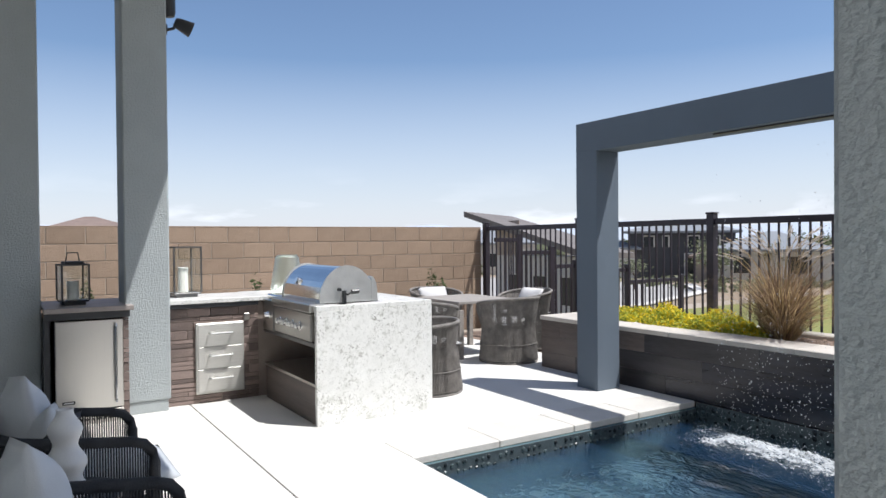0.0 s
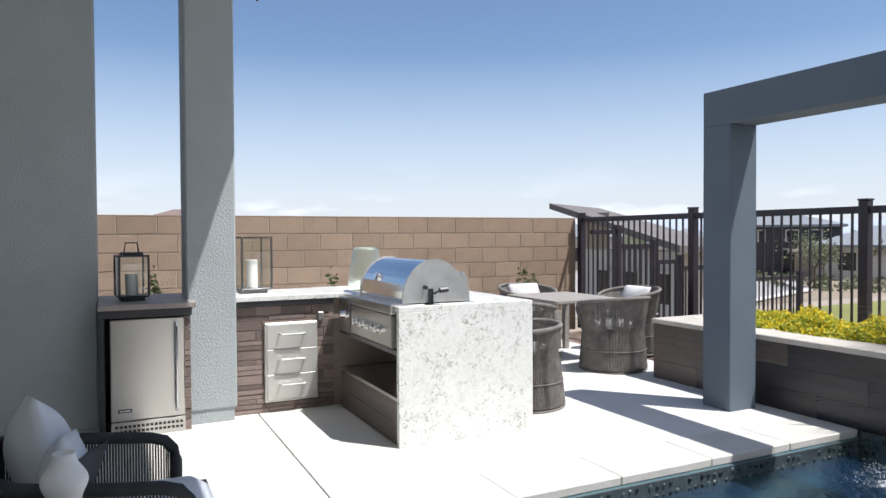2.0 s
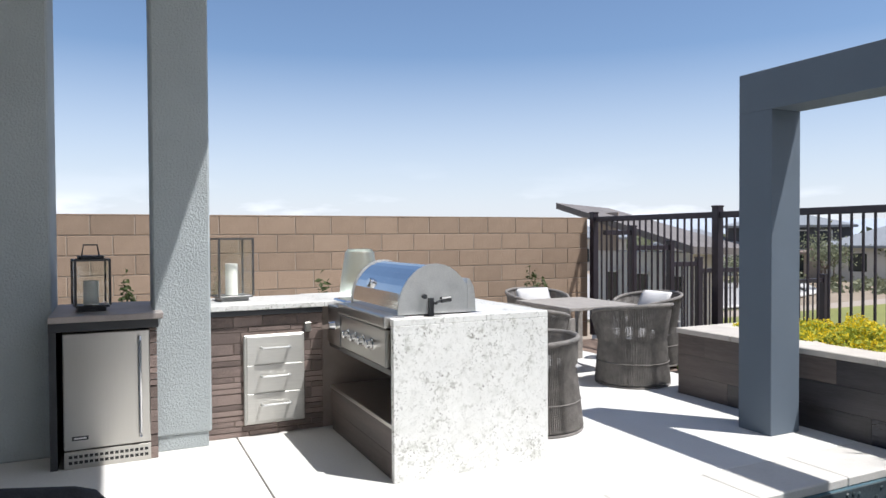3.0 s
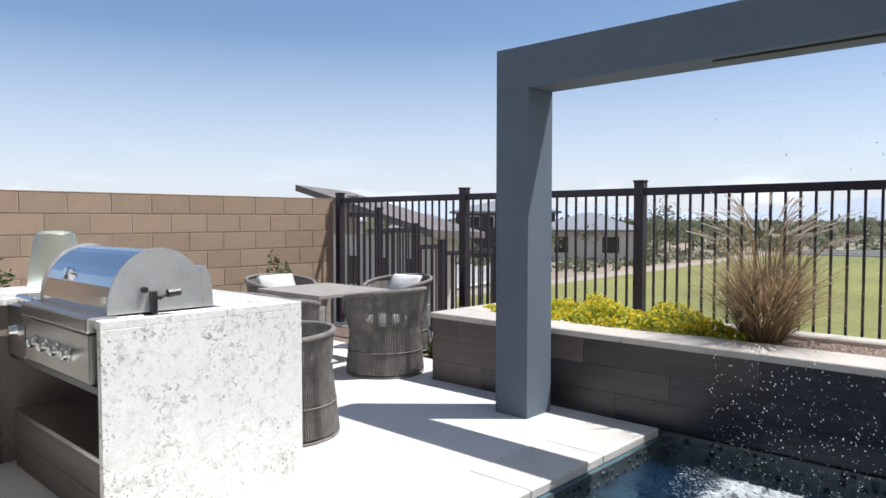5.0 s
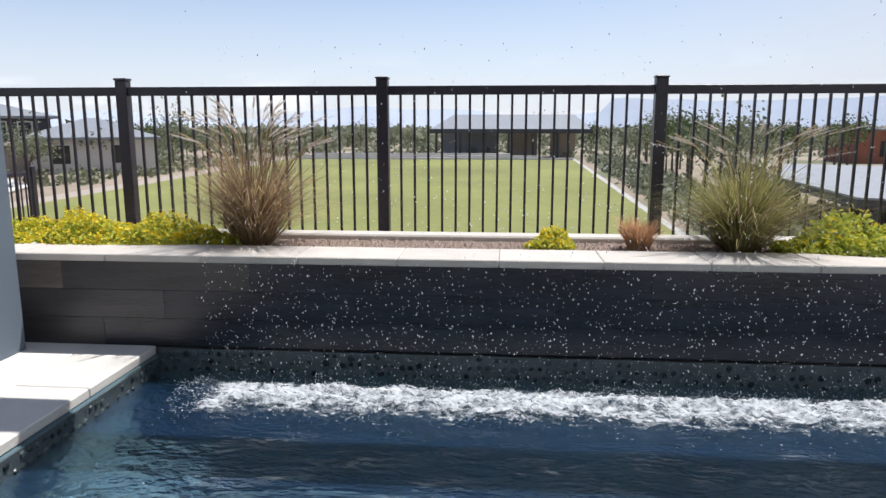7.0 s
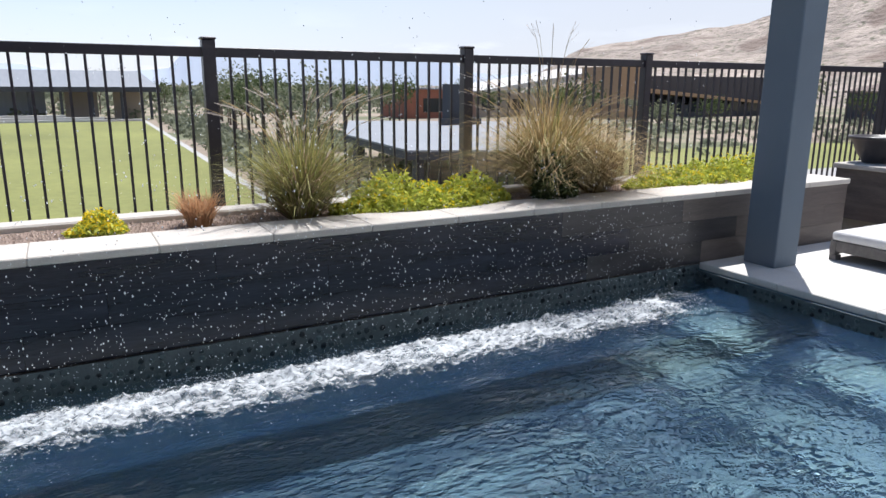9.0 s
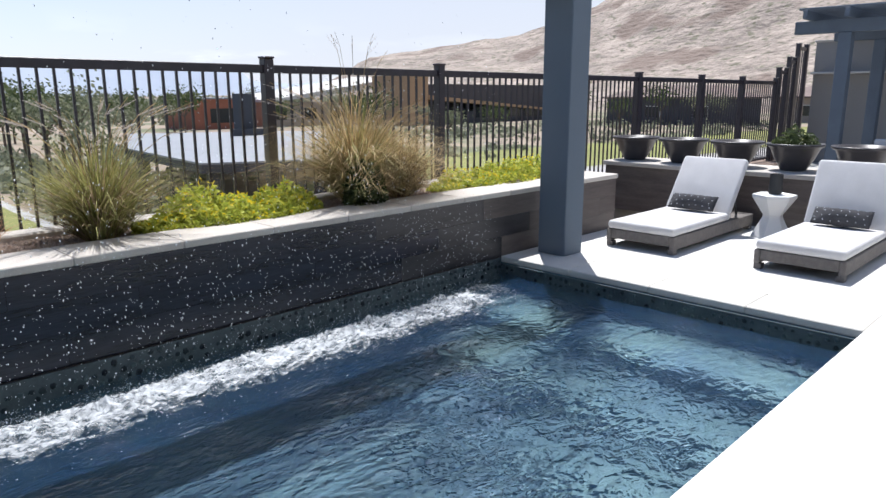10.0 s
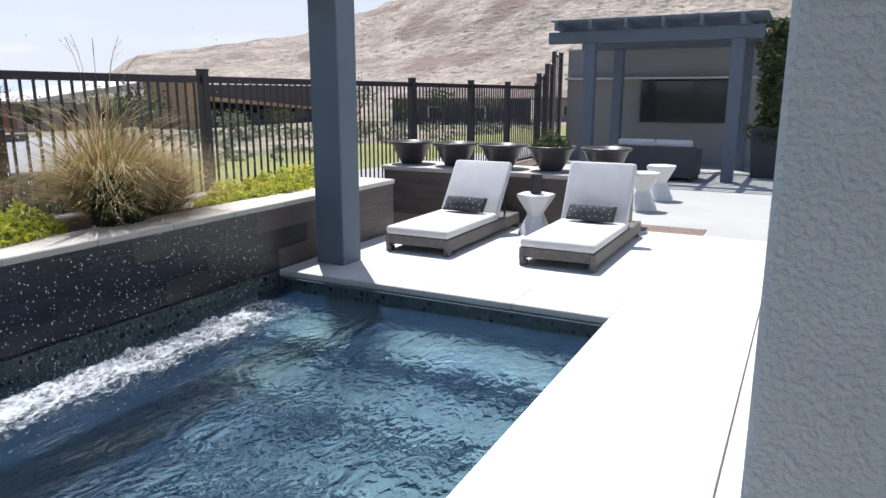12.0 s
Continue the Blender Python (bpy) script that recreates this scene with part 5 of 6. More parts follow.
def leaf_mound(name, label, category, at, rx, ry, h, mat, seed, n, size=0.03, flowers=None, nf=0, group="", column=False):
    """A low mound of small leaves with an uneven top, and flowers over it."""
    g = thing(name, label, category, at=at, group=group)
    rr = random.Random(seed)

    def scatter(count, sz, top, mt, nm):
        verts, faces = [], []
        for _ in range(count):
            a, r = rr.random() * 2 * math.pi, math.sqrt(rr.random())
            x, y = rx * r * math.cos(a), ry * r * math.sin(a)
            hh = h * (1 - 0.75 * r ** 3) * (0.62 + 0.6 * noise.noise(Vector((x * 5 + seed, y * 5, 0.3))) + 0.2 * noise.noise(Vector((x * 17, y * 17, seed))))
            z = max(0.01, hh * (rr.uniform(0.9, 1.12) if top else rr.random() ** 0.6))
            if column:
                z = h * rr.random()
                wob = 0.55 + 0.75 * noise.noise(Vector((z * 2.2, a, seed)))
                x, y = x * wob, y * wob
            nrm = Vector((rr.uniform(-1, 1), rr.uniform(-1, 1), rr.uniform(0.1, 1.2))).normalized()
            u = nrm.orthogonal().normalized()
            v = nrm.cross(u)
            an = rr.random() * 6.28
            u, v = u * math.cos(an) + v * math.sin(an), v * math.cos(an) - u * math.sin(an)
            s = sz * rr.uniform(0.6, 1.3)
            p = Vector((x, y, z))
            k = len(verts)
            verts.extend((tuple(p - u * s), tuple(p + v * s * 0.45 + nrm * s * 0.15), tuple(p + u * s), tuple(p - v * s * 0.45 + nrm * s * 0.15)))
            faces.append((k, k + 1, k + 2, k + 3))
        raw(nm, verts, faces, mt, g, kind="stuff")
    scatter(n, size, False, mat, "leaves")
    if flowers:
        scatter(nf, size * 0.75, True, flowers, "blossom")
    return g


leaf_mound("flower_mound", "yellow flowering groundcover spilling over the planter bed", "flowers", (-0.72, 0.58, BZ), 1.25, 0.30, 0.23, LEAF_LIME, 3, 9000, 0.022, PETAL_YELLOW, 3200)
leaf_mound("flower_mound", "small yellow flowering plant in the planter gravel", "flowers", (2.47, 0.6, BZ), 0.17, 0.14, 0.16, LEAF_LIME, 5, 900, 0.02, PETAL_YELLOW, 300)
leaf_mound("flower_mound", "lime green groundcover with few yellow flowers in the planter", "flowers", (4.6, 0.56, BZ), 0.72, 0.30, 0.30, LEAF_LIME, 7, 6500, 0.024, PETAL_YELLOW, 420)
leaf_mound("flower_mound", "lime green groundcover at the far end of the planter", "flowers", (7.6, 0.58, BZ), 1.05, 0.3, 0.26, LEAF_LIME, 9, 5500, 0.024, PETAL_YELLOW, 500)
leaf_mound("shrub", "green leafy shrub beside the planter end", "shrub", (-2.55, 0.86, -0.03), 0.34, 0.22, 0.62, LEAF_GREEN, 13, 3200, 0.03)
leaf_mound("shrub", "dark green leafy shrub at the foot of the block wall", "shrub", (-4.75, 0.3, 0), 0.34, 0.34, 1.12, LEAF_OLIVE, 15, 3400, 0.035)
for i, (x, y, h) in enumerate(((-4.0, -4.45, 1.4), (-4.0, -4.95, 1.3), (-3.32, -2.95, 1.42))):
    leaf_mound("shrub", "slender green shrub behind the kitchen counter", "shrub", (x, y, 0), 0.14, 0.14, h, LEAF_OLIVE, 17 + i, 900, 0.035)
leaf_mound("bowl_plant", "wispy green plant growing in a bowl", "plant", (10.25, -1.29, 0.83), 0.24, 0.24, 0.36, LEAF_OLIVE, 23, 700, 0.03)

leaf_mound("fountain_grass_core", "dark green leafy plant inside the straw grass clump", "plant", (5.62, 0.36, BZ), 0.19, 0.12, 0.62, LEAF_OLIVE, 71, 1900, 0.032)
slab("ground_gravel", 10.1, 10.62, -3.05, -2.26, -0.1, -0.022, SOIL, "brown gravel patch beside the deck edge", "gravel")

# gravel in the bed
rr = random.Random(77)
verts, faces = [], []
for _ in range(5200):
    x, y = rr.uniform(PL0 + 0.2, PL1 - 0.2), rr.uniform(0.38, 0.85)
    s = rr.uniform(0.008, 0.022)
    k = len(verts)
    a = rr.random() * 6
    for j in range(4):
        verts.append((x + s * math.cos(a + j * 1.57) * rr.uniform(0.7, 1.2), y + s * math.sin(a + j * 1.57) * rr.uniform(0.7, 1.2), BZ + 0.001))
    verts.append((x, y, BZ + s * rr.uniform(0.6, 1.1)))
    faces += [(k + j, k + (j + 1) % 4, k + 4) for j in range(4)]
raw("bed_gravel", verts, faces, PEBBLE, None, "brown gravel mulch in the planter bed", "gravel", "stuff")

# ---------------------------------------------------------------- falling water
rr = random.Random(99)
verts, faces = [], []


def bit(p, sx, sy, sz):
    k = len(verts)
    x, y, z = p
    verts.extend(((x - sx, y, z), (x + sx, y, z), (x, y - sy, z), (x, y + sy, z), (x, y, z - sz), (x, y, z + sz)))
    for a, b, c in ((0, 2, 5), (2, 1, 5), (1, 3, 5), (3, 0, 5), (2, 0, 4), (1, 2, 4), (3, 1, 4), (0, 3, 4)):
        faces.append((k + a, k + b, k + c))


for _ in range(19000):
    z = rr.uniform(WATER_Z, BZ0 - 0.02)
    fall = (BZ0 - z) / 2.4
    if rr.random() > 0.012 + 0.95 * fall ** 2.2:
        continue
    x = rr.uniform(0.46, 6.3)
    y = -0.34 + rr.gauss(0, 0.004 + 0.05 * fall)
    s = 0.0011 + 0.0028 * rr.random() ** 2
    bit((x + rr.gauss(0, 0.01), y, z), s, s, s * rr.uniform(1.0, 2.2))
raw("falling_drops", verts, faces, DROP, None, "white water drops falling from the beam", "water", "stuff", True)

verts, faces = [], []
FOAM_Y = -0.41


def density(x, y):
    """How much foam: a broken core with fingers reaching out on the near side."""
    d = y - FOAM_Y - 0.05 * noise.noise(Vector((x * 1.7, 0, 5)))
    core = math.exp(-(d / 0.185) ** 2)
    finger = 0.7 * math.exp(-(d / 0.24) ** 2) * max(0.0, noise.noise(Vector((x * 5.0 + d * 3, y * 9.0, 2))) * 2.2)
    patch = 0.65 + 0.7 * noise.noise(Vector((x * 4.0, y * 7.0, 9)))
    return core * patch + finger


# a sheet of churned foam lying on the water
STEP = 0.016
NX, NY = int(6.05 / STEP), int(0.92 / STEP)
for j in range(NY + 1):
    for i in range(NX + 1):
        x, y = 0.34 + i * STEP, -0.95 + j * STEP
        k = min(density(x, y), 1.2)
        verts.append((x, y, WATER_Z + 0.016 + 0.030 * k + 0.032 * k * noise.noise(Vector((x * 24, y * 24, 3))) + 0.014 * noise.noise(Vector((x * 60, y * 60, 8)))))
for j in range(NY):
    for i in range(NX):
        k = j * (NX + 1) + i
        faces.append((k, k + 1, k + NX + 2, k + NX + 1))
raw("foam_sheet", verts, faces, FOAM_SHEET, None, "white churned foam along the fall line on the pool water", "foam", "stuff", True)
verts, faces = [], []
count = 0
while count < 15000:
    x, y = rr.uniform(0.32, 6.42), rr.uniform(-0.95, -0.06)
    k = density(x, y)
    if rr.random() > k * 0.8 + 0.01:
        continue
    count += 1
    s = 0.0012 + 0.0028 * rr.random() ** 2
    lift = max(0.0, k - 0.3) * 0.07 * rr.random() ** 3
    bit((x, y, WATER_Z + 0.008 + 0.02 * k + lift), s * rr.uniform(1.0, 2.4), s * rr.uniform(0.7, 1.5), s * 0.6)
raw("splash_drops", verts, faces, FOAM, None, "white splash drops over the foam line", "foam", "stuff", True)

# ---------------------------------------------------------------- beyond the fence
GZ = -1.95


def hip_house(at, rz, w, d, h, roof_h, wall_mat, roof_mat, label, windows=(), over=0.5, storey=None):
    """A house: walls, hipped roof with eaves, windows and a door as parts. Front faces local -y."""
    o = thing("house", label, "house", at=at, rz=rz, group="houses beyond the park")
    part("wall", box(-w / 2, w / 2, -d / 2, d / 2, 0, h), wall_mat, o)
    bm = bmesh.new()
    r = min(w, d) / 2 * 0.9
    eave = [bm.verts.new((sx * (w / 2 + over), sy * (d / 2 + over), h + 0.02)) for sx, sy in ((-1, -1), (1, -1), (1, 1), (-1, 1))]
    low = [bm.verts.new((v.co.x, v.co.y, h - 0.16)) for v in eave]
    ridge = [bm.verts.new((-(w / 2 - r), 0, h + roof_h)), bm.verts.new((w / 2 - r, 0, h + roof_h))]
    bm.faces.new((eave[0], eave[1], ridge[1], ridge[0]))
    bm.faces.new((eave[1], eave[2], ridge[1]))
    bm.faces.new((eave[2], eave[3], ridge[0], ridge[1]))
    bm.faces.new((eave[3], eave[0], ridge[0]))
    for i in range(4):
        j = (i + 1) % 4
        bm.faces.new((low[i], low[j], eave[j], eave[i]))
    bm.faces.new(low[::-1])
    part("roof", bm, roof_mat, o)
    for x, z, ww, hh in windows:
        wn = part("window", box(x - ww / 2, x + ww / 2, -d / 2 - 0.02, -d / 2 - 0.001, z, z + hh), WINDOW_GLASS, o)
        fb = bmesh.new()
        for s in (-1, 1):
            box(x + s * ww / 2 - 0.05, x + s * ww / 2 + 0.05, -d / 2 - 0.06, -d / 2 - 0.021, z - 0.05, z + hh + 0.05, 0, fb)
        box(x - ww / 2 + 0.051, x + ww / 2 - 0.051, -d / 2 - 0.06, -d / 2 - 0.021, z + hh - 0.04, z + hh + 0.05, 0, fb)
        part("window_frame", fb, HOUSE_WHITE, wn)
    return o


def facing(x, y):
    """The turn that makes a front at x, y look back to the terrace."""
    return math.degrees(math.atan2(y + 4, x - 2)) - 90


# two-storey dark house, its pale neighbours, and the long house on the far left
hip_house((-37, 46, GZ), facing(-37, 46), 8.5, 8, 4.0, 1.1, HOUSE_DARK, ROOF_GREY, "charcoal two-storey house with grey hipped roof",
          ((-2.6, 2.7, 0.9, 0.9), (-1.2, 2.7, 0.5, 0.9), (1.0, 2.7, 0.9, 0.9), (2.6, 2.7, 0.9, 0.9), (1.6, 0.2, 2.6, 1.9)))
hip_house((-42, 41, GZ), facing(-42, 41), 6, 7, 2.6, 1.2, HOUSE_WHITE, ROOF_GREY, "pale stucco house with grey hipped roof", ((-1, 0.8, 1.2, 1.2),))
hip_house((-29, 47, GZ), facing(-29, 47), 8, 9, 2.5, 1.4, HOUSE_WHITE, ROOF_GREY, "pale single-storey house with hipped roof", ((-2, 0.7, 1.2, 1.3), (1.8, 0.7, 1.4, 1.3)))
hip_house((-31.5, 43, GZ), facing(-31.5, 43), 2.6, 4, 2.0, 0.4, HOUSE_TAN, ROOF_TILE, "small tan garage wing between the houses")
hip_house((-55, 36, GZ), facing(-55, 36), 12, 9, 3.1, 1.3, HOUSE_WHITE, ROOF_GREY, "wide pale house with grey roof", ((-3, 0.8, 1.4, 1.3), (2, 0.8, 1.4, 1.3)))
hip_house((-36.5, -1.4, GZ), facing(-36.5, -1.4), 5.0, 6, 3.85, 0.95, HOUSE_TAN, ROOF_TILE, "house with brown tiled hipped roof behind the wall")
hip_house((-32.3, 12.5, GZ), facing(-32.3, 12.5), 5.0, 6, 3.9, 0.32, HOUSE_TAN, ROOF_TILE, "house with low brown roof behind the wall")

# neighbour's shed-roofed house next to the block wall
nb = thing("house", "grey neighbouring house with a long sloping shed roof", "house", at=(0, 0, GZ), group="houses beyond the park")
part("wall", box(-14.2, -10.2, 8.4, 9.4, 0, 2.9), HOUSE_WHITE, nb)
slope = bmesh.new()
vs = [slope.verts.new(p) for p in ((-14.9, 7.6, 4.34), (-9.4, 7.6, 3.08), (-9.4, 9.6, 3.0), (-14.9, 9.6, 4.2), (-14.9, 7.6, 4.16), (-9.4, 7.6, 2.9), (-9.4, 9.6, 2.85), (-14.9, 9.6, 4.05))]
for f in ((0, 1, 2, 3), (7, 6, 5, 4), (0, 4, 5, 1), (1, 5, 6, 2), (2, 6, 7, 3), (3, 7, 4, 0)):
    slope.faces.new([vs[i] for i in f])
part("roof", slope, ROOF_SLATE, nb, "long grey sloping roof")
part("gable", extrude_x([(8.39, 2.9), (8.41, 2.9), (8.41, 4.0), (8.39, 4.0)], -14.2, -13.0), HOUSE_TAN, nb)
for i in range(3):
    wn = part("window", box(-13.5 + i * 1.2, -13.0 + i * 1.2, 8.37, 8.399, 1.5, 2.3), WINDOW_GLASS, nb)
    part("window_frame", box(-13.56 + i * 1.2, -12.94 + i * 1.2, 8.33, 8.369, 2.3, 2.38), HOUSE_WHITE, wn)

# park shelter at the end of the lawn
sh = thing("park_shelter", "long park shelter with blue-grey sloping metal roof", "shelter", at=(2.9, 70, GZ))
roof = bmesh.new()
vs = [roof.verts.new(p) for p in ((-8.2, -2, 2.95), (8.2, -2, 2.95), (7.2, 5, 4.55), (-6.2, 5, 4.55), (-8.2, -2, 2.6), (8.2, -2, 2.6), (7.2, 5, 4.2), (-6.2, 5, 4.2))]
for f in ((0, 1, 2, 3), (7, 6, 5, 4), (0, 4, 5, 1), (1, 5, 6, 2), (2, 6, 7, 3), (3, 7, 4, 0)):
    roof.faces.new([vs[i] for i in f])
part("roof", roof, ROOF_GREY, sh, "blue-grey metal roof")
part("fascia", box(-8.3, 8.3, -2.2, -2.02, 2.55, 3.0), HOUSE_DARK, sh, "dark fascia")
for i in range(7):
    part("post", box(-7.6 + i * 2.5 - 0.12, -7.6 + i * 2.5 + 0.12, -1.5, -1.2, 0, 2.6), HOUSE_DARK, sh)
for x0, x1 in ((-7.2, -1.4), (0.2, 3.0), (4.4, 7.0)):
    part("back_wall", box(x0, x1, 2.0, 2.3, 0, 2.9), HOUSE_TAN if x0 > 0 else ROOF_GREY, sh)
for i in range(3):
    solo("seat_wall", box(-19 + i * 1.0, 9.0 - i * 3.0, 64.6 + i * 0.8, 65.0 + i * 0.8, GZ - 0.1, GZ + 0.22 + i * 0.18), HOUSE_WHITE, "low white terrace seat wall at the lawn end", "seat wall", group="terrace seat walls")


def strip(name, pts, mat, label, category, z=GZ + 0.03):
    bm = prism(pts, 0.05)
    bmesh.ops.translate(bm, vec=(0, 0, z - 0.03), verts=bm.verts[:])
    return solo(name, bm, mat, label, category, "structure")


strip("pavement_lawn", [(7.32, 12), (7.62, 12), (9.5, 68), (9.05, 68)], PATH_CONCRETE, "pale concrete path edging the lawn", "path")
strip("pavement_park", [(9.6, 14), (10.3, 14), (14.2, 70), (13.2, 70)], PATH_CONCRETE, "pale concrete park path", "path")
strip("pavement_left", [(-18.6, 12), (-17.05, 12), (-19.05, 66), (-20.8, 66)], HOUSE_TAN, "tan park path along the lawn", "path")
strip("road", [(-19.5, 12), (-40, 16), (-50, 30), (-40, 34), (-29, 36), (-24, 31), (-20.5, 22)], ROAD, "grey asphalt street bend", "road", GZ + 0.02)
strip("kerb_road", [(-29, 36.1), (-23.8, 31), (-20.3, 22), (-19.3, 12), (-18.9, 12), (-19.8, 22), (-23.2, 31.4), (-28.6, 36.9)], HOUSE_WHITE, "pale street kerb", "kerb", GZ + 0.1)
strip("road_side", [(19, 12), (90, 6), (90, 9), (20, 15)], ROAD, "pale street beyond the side fence", "road")
strip("lawn_side", [(14, 15.5), (80, 9.6), (80, 20), (24, 24)], LAWN, "green verge beyond the side fence", "lawn")

# ramada with a flat grey roof below the planter
rm = thing("ramada", "flat grey-roofed ramada with dark fascia below the fence", "shelter", at=(0, 0, 0))
outline = [(10.5, 13.0), (13.8, 11.6), (22.0, 23.6), (21.2, 24.9), (14.7, 28.3), (11.2, 19.5)]
bm = prism(outline, 0.05)
bmesh.ops.translate(bm, vec=(0, 0, -0.35), verts=bm.verts[:])
part("roof", bm, ROOF_GREY, rm, "pale grey flat roof")
bm = prism([(x, y) for x, y in outline], 0.22)
bmesh.ops.translate(bm, vec=(0, 0, -0.571), verts=bm.verts[:])
part("fascia", bm, HOUSE_DARK, rm, "dark fascia")
for x, y in ((10.9, 13.2), (13.6, 12.2), (21.2, 23.6), (15, 27.4), (11.6, 19.4)):
    part("post", box(x - 0.12, x + 0.12, y - 0.12, y + 0.12, GZ - 0.1, -0.572), HOUSE_DARK, rm)
part("chimney", box(17.6, 18.3, 23.4, 24.1, -0.299, 1.45), HOUSE_DARK, rm, "dark square chimney")
part("vent_box", box(17.0, 19.0, 23.0, 23.35, -0.299, -0.02), HOUSE_DARK, rm)

# buildings to the side
ob_ = thing("building", "rust-red brick community building", "building", at=(37, 61, GZ))
part("wall", box(-3.4, 3.4, 0, 6, 0, 2.9), HOUSE_BRICK, ob_)
part("roof", box(-3.6, 3.6, -0.2, 6.2, 2.901, 3.05), ROOF_GREY, ob_)
part("window", box(-1.5, 1.5, -0.03, -0.001, 0.6, 2.0), WINDOW_GLASS, ob_)
wb = thing("building", "low building with a bright white sloping roof", "building", at=(41.77, 61.0, GZ))
WL = 17.18
part("wall", box(0.3, WL - 0.3, 0.3, 6, 0, 2.5), HOUSE_TAN, wb)
rf = bmesh.new()
vs = [rf.verts.new(p) for p in ((0, -0.4, 2.75), (WL, -0.4, 5.21), (WL, 7, 5.51), (0, 7, 3.05), (0, -0.4, 2.5), (WL, -0.4, 4.28), (WL, 7, 4.33), (0, 7, 2.7))]
for f in ((0, 1, 2, 3), (7, 6, 5, 4), (0, 4, 5, 1), (1, 5, 6, 2), (2, 6, 7, 3), (3, 7, 4, 0)):
    rf.faces.new([vs[i] for i in f])
part("roof", rf, HOUSE_WHITE, wb, "white sloping roof")
for i in range(4):
    part("window", box(1.0 + i * WL / 4.4, 2.6 + i * WL / 4.4, 0.26, 0.299, 0.7, 1.9), WINDOW_GLASS, wb)
oc = thing("building", "long dark building with an ochre end wall and roof edge", "building", at=(53.62, 52.0, GZ))
OW, OE = 2.96, 31.12
part("end_wall", box(0, OW, 0, 6, 0, 5.33), OCHRE, oc, "ochre rendered end wall")
part("wall", box(OW + 0.01, OE, 0.6, 8, 0, 1.37), HOUSE_DARK, oc)
rf = bmesh.new()
za, zb = 3.23, 1.57
vs = [rf.verts.new(p) for p in ((OW, -0.2, za), (OE, -0.2, zb - 0.5), (OE, 9, zb - 0.4), (OW, 9, za + 0.1), (OW, -0.2, za - 0.45), (OE, -0.2, zb - 0.7), (OE, 9, zb - 0.6), (OW, 9, za - 0.3))]
for f in ((0, 1, 2, 3), (7, 6, 5, 4), (0, 4, 5, 1), (1, 5, 6, 2), (2, 6, 7, 3), (3, 7, 4, 0)):
    rf.faces.new([vs[i] for i in f])
part("roof", rf, OCHRE, oc, "ochre roof edge")
part("upper_wall", box(8.42, OE, 3, 8, 1.52, 4.51), HOUSE_DARK, oc)
for i in range(7):
    part("window", box(OW + 1.5 + i * 3.3, OW + 3.6 + i * 3.3, 0.56, 0.599, 0.6, 1.7), WINDOW_GLASS, oc)
for i, (x, y, w) in enumerate(((80, 34, 16), (96, 22, 14), (75, 64, 14))):
    hip_house((x, y, GZ), facing(x, y), w, 9, 3.0, 1.3, HOUSE_TAN if i % 2 else HOUSE_DARK, ROOF_TILE, "distant tan house on the hillside foot" if i % 2 else "distant charcoal house on the hillside foot", ((-3, 0.8, 1.6, 1.2), (2, 0.8, 1.6, 1.2)))

# far mountains, their haze put into the blue-grey colour
verts, faces = [], []
n = 160
for i in range(n):
    a = radians(95 - i * 150 / (n - 1))
    h = 26 + 20 * noise.fractal(Vector((i * 0.06, 0, 3)), 1.0, 2.0, 4) + (22 if -30 < math.degrees(a) < -8 else 0)
    for rr_, z in ((1300, -4), (1380, max(6, h))):
        verts.append((-math.sin(a) * rr_, math.cos(a) * rr_, z))
for i in range(n - 1):
    faces.append((2 * i, 2 * i + 1, 2 * i + 3, 2 * i + 2))
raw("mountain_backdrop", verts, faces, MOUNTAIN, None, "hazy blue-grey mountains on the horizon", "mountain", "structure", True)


def tree_mesh(seed, h, crown_w, mat_leaf, n=420):
    rr = random.Random(seed)
    tb = bmesh.new()
    rod((0, 0, 0), (0.05, 0, h * 0.45), 0.09, tb, 6, 0.06)
    limbs = []
    for k in range(5):
        a = k * 1.26 + rr.random()
        e = Vector((math.cos(a) * crown_w * 0.28, math.sin(a) * crown_w * 0.28, h * rr.uniform(0.6, 0.8)))
        rod((0.05, 0, h * 0.42), e, 0.045, tb, 5, 0.02)
        limbs.append(e)
    trunk = mesh_of("trunk", tb, BARK)
    verts, faces = [], []
    for _ in range(n):
        c = rr.choice(limbs)
        p = c + Vector((rr.gauss(0, crown_w * 0.17), rr.gauss(0, crown_w * 0.17), rr.gauss(0.05 * h, h * 0.11)))
        nrm = Vector((rr.uniform(-1, 1), rr.uniform(-1, 1), rr.uniform(-0.3, 1))).normalized()
        u = nrm.orthogonal().normalized()
        v = nrm.cross(u)
        s = rr.uniform(0.06, 0.15)
        k = len(verts)
        verts.extend((tuple(p - u * s), tuple(p - v * s * 0.6), tuple(p + u * s), tuple(p + v * s * 0.6 + nrm * 0.03)))
        faces.append((k, k + 1, k + 2, k + 3))
    crown = bpy.data.meshes.new("crown")
    crown.from_pydata(verts, [], faces)
    crown.materials.append(mat_leaf)
    return trunk, crown


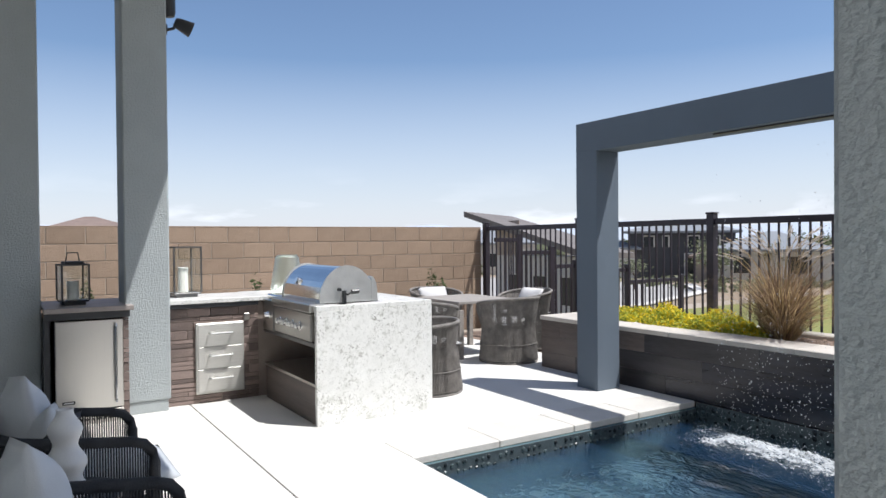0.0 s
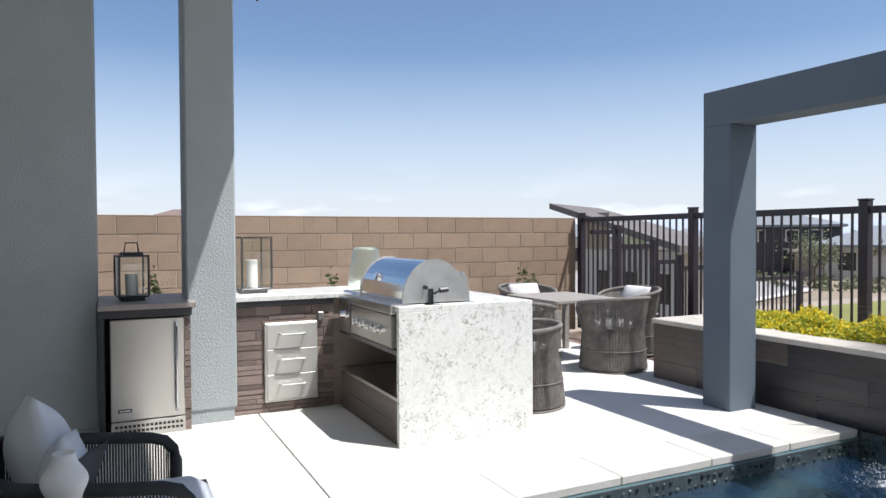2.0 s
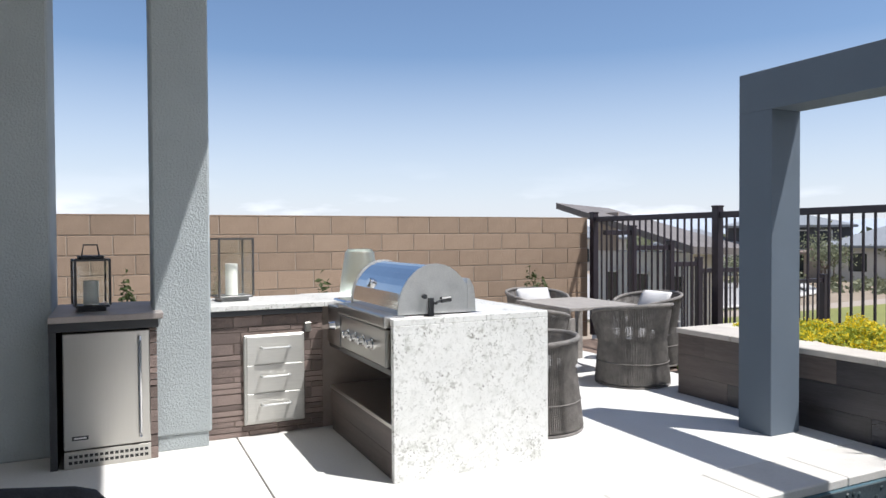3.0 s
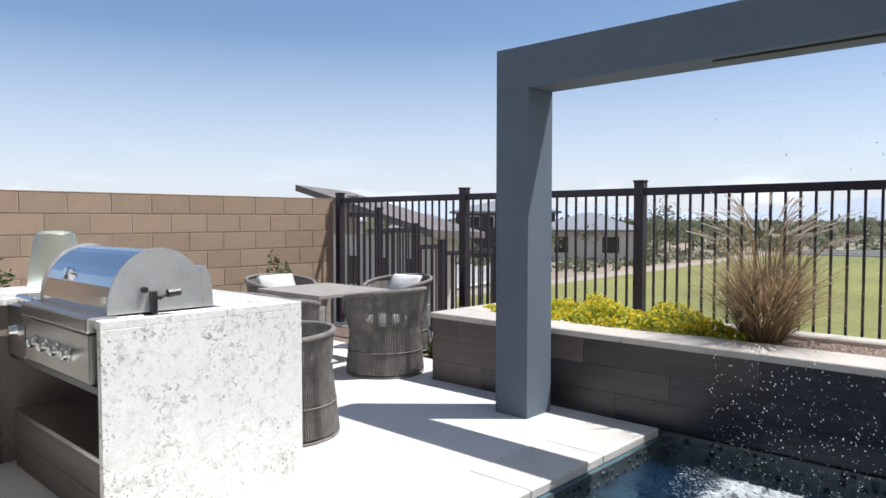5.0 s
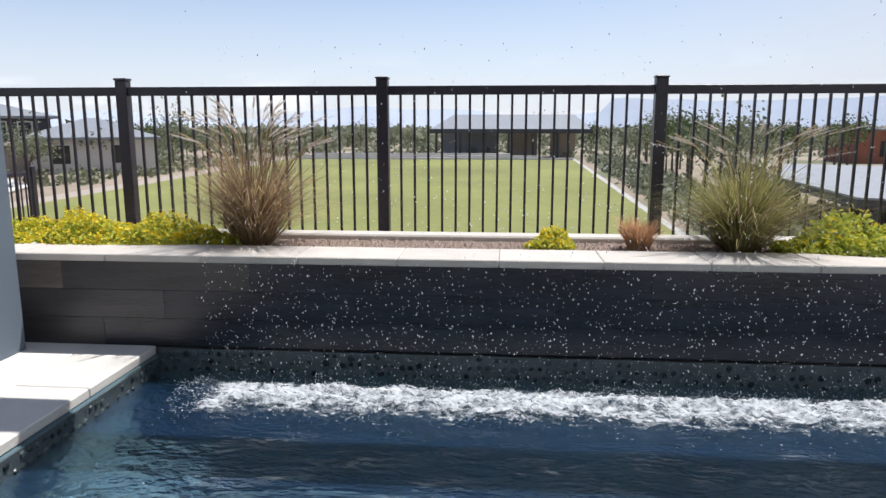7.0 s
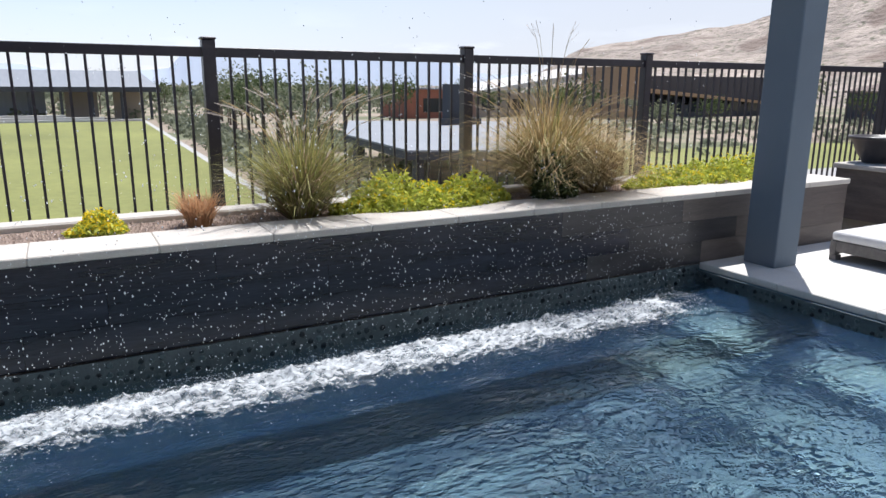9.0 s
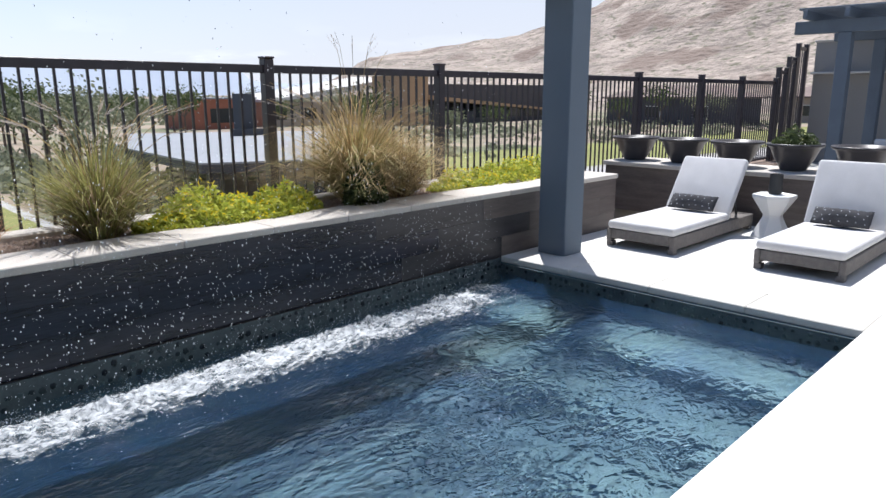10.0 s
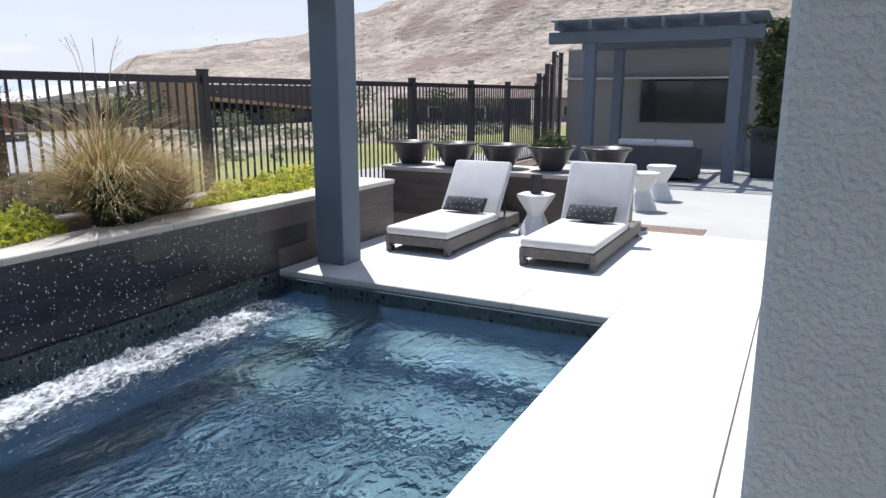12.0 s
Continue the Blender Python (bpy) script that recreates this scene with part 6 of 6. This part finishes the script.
kinds = [tree_mesh(200 + i, 3.4 + 0.5 * i, 2.6 + 0.3 * i, (LEAF_FAR, LEAF_OLIVE, LEAF_FAR)[i], 520) for i in range(3)]
rr = random.Random(321)
spots = []
for i in range(46):
    spots.append((-62 + i * 2.6 + rr.uniform(-1, 1), rr.uniform(76, 110)))
for i in range(16):
    spots.append((11.6 + i * 0.32 + rr.uniform(-0.4, 0.4), 24 + i * 3.2))
for i in range(14):
    spots.append((-22 - rr.uniform(0, 7), 30 + i * 3.4))
for i in range(16):
    spots.append((16 + rr.uniform(0, 40), 38 + rr.uniform(0, 26)))
for i in range(8):
    spots.append((30 + i * 6 + rr.uniform(-2, 2), 27 + rr.uniform(-3, 3)))
for x, y in spots:
    tr, cr = kinds[rr.randrange(3)]
    t_ = thing("tree", "young desert tree with a loose olive crown", "tree", at=(x, y, GZ), rz=rr.uniform(0, 360), group="park trees")
    s = rr.uniform(0.7, 1.05)
    t_.scale = (s, s, s * rr.uniform(0.85, 1.1))
    shared("trunk", tr, t_, Matrix())
    shared("crown", cr, t_, Matrix())


def low_shrubs(name, label, seed, n, spot, mat, size):
    """Far scrub: loose clumps of leaves on the ground."""
    rr = random.Random(seed)
    verts, faces = [], []
    for _ in range(n):
        x, y, w = spot(rr)
        for _ in range(26):
            p = Vector((x + rr.gauss(0, w * 0.5), y + rr.gauss(0, w * 0.5), GZ + abs(rr.gauss(0, w * 0.45)) + 0.03))
            u = Vector((rr.uniform(-1, 1), rr.uniform(-1, 1), rr.uniform(-1, 1))).normalized()
            v = u.orthogonal().normalized()
            s = size * rr.uniform(0.5, 1.3)
            k = len(verts)
            verts.extend((tuple(p - u * s), tuple(p + v * s * 0.6), tuple(p + u * s), tuple(p - v * s * 0.6)))
            faces.append((k, k + 1, k + 2, k + 3))
    raw(name, verts, faces, mat, None, label, "shrub", "stuff")


low_shrubs("far_scrub", "rows of dusty green shrubs along the park path", 1, 330, lambda r: (lambda y: (8.6 + (y - 12) * 0.045 + r.uniform(-0.4, 2.6), y, 0.55))(r.uniform(13, 66)), LEAF_FAR, 0.16)
low_shrubs("far_scrub", "olive scrub on the dry ground beyond the park", 2, 420, lambda r: (r.uniform(-70, 75), r.uniform(70, 120), 0.9), LEAF_FAR, 0.28)
low_shrubs("far_scrub", "scattered desert shrubs between lawn and houses", 3, 170, lambda r: (r.uniform(-34, -20.5), r.uniform(32, 62), 0.5), LEAF_FAR, 0.16)
low_shrubs("far_scrub", "scrub along the side street", 4, 260, lambda r: (r.uniform(14, 80), r.uniform(20, 44), 0.55), LEAF_FAR, 0.18)
low_shrubs("slope_scrub", "yellow-green shrubs on the slope below the fence", 5, 40, lambda r: (r.uniform(-9, -5.6), r.uniform(3, 14), 0.45), LEAF_LIME, 0.08)
low_shrubs("far_woods", "hazy band of far trees towards the horizon", 6, 1500, lambda r: (r.uniform(-260, 200), r.uniform(112, 330), 2.4), LEAF_FAR, 0.9)
low_shrubs("far_woods", "far trees behind the houses", 7, 420, lambda r: (r.uniform(-160, -50), r.uniform(20, 112), 2.2), LEAF_FAR, 0.8)
leaf_mound("vine", "tall leafy green vine beside the pergola", "plant", (16.6, -3.32, 0.6), 0.55, 0.5, 2.2, LEAF_OLIVE, 61, 2600, 0.06, column=True)
pot = solo("tall_planter", lathe([(0.28, 0), (0.34, 0.6), (0.36, 0.95), (0.32, 0.95), (0.3, 0.85)], 4), HOUSE_DARK, "tall dark square planter beside the pergola post", "planter")
pot.matrix_basis = pose(16.6, -3.28, -0.03, 0, 0, 45)
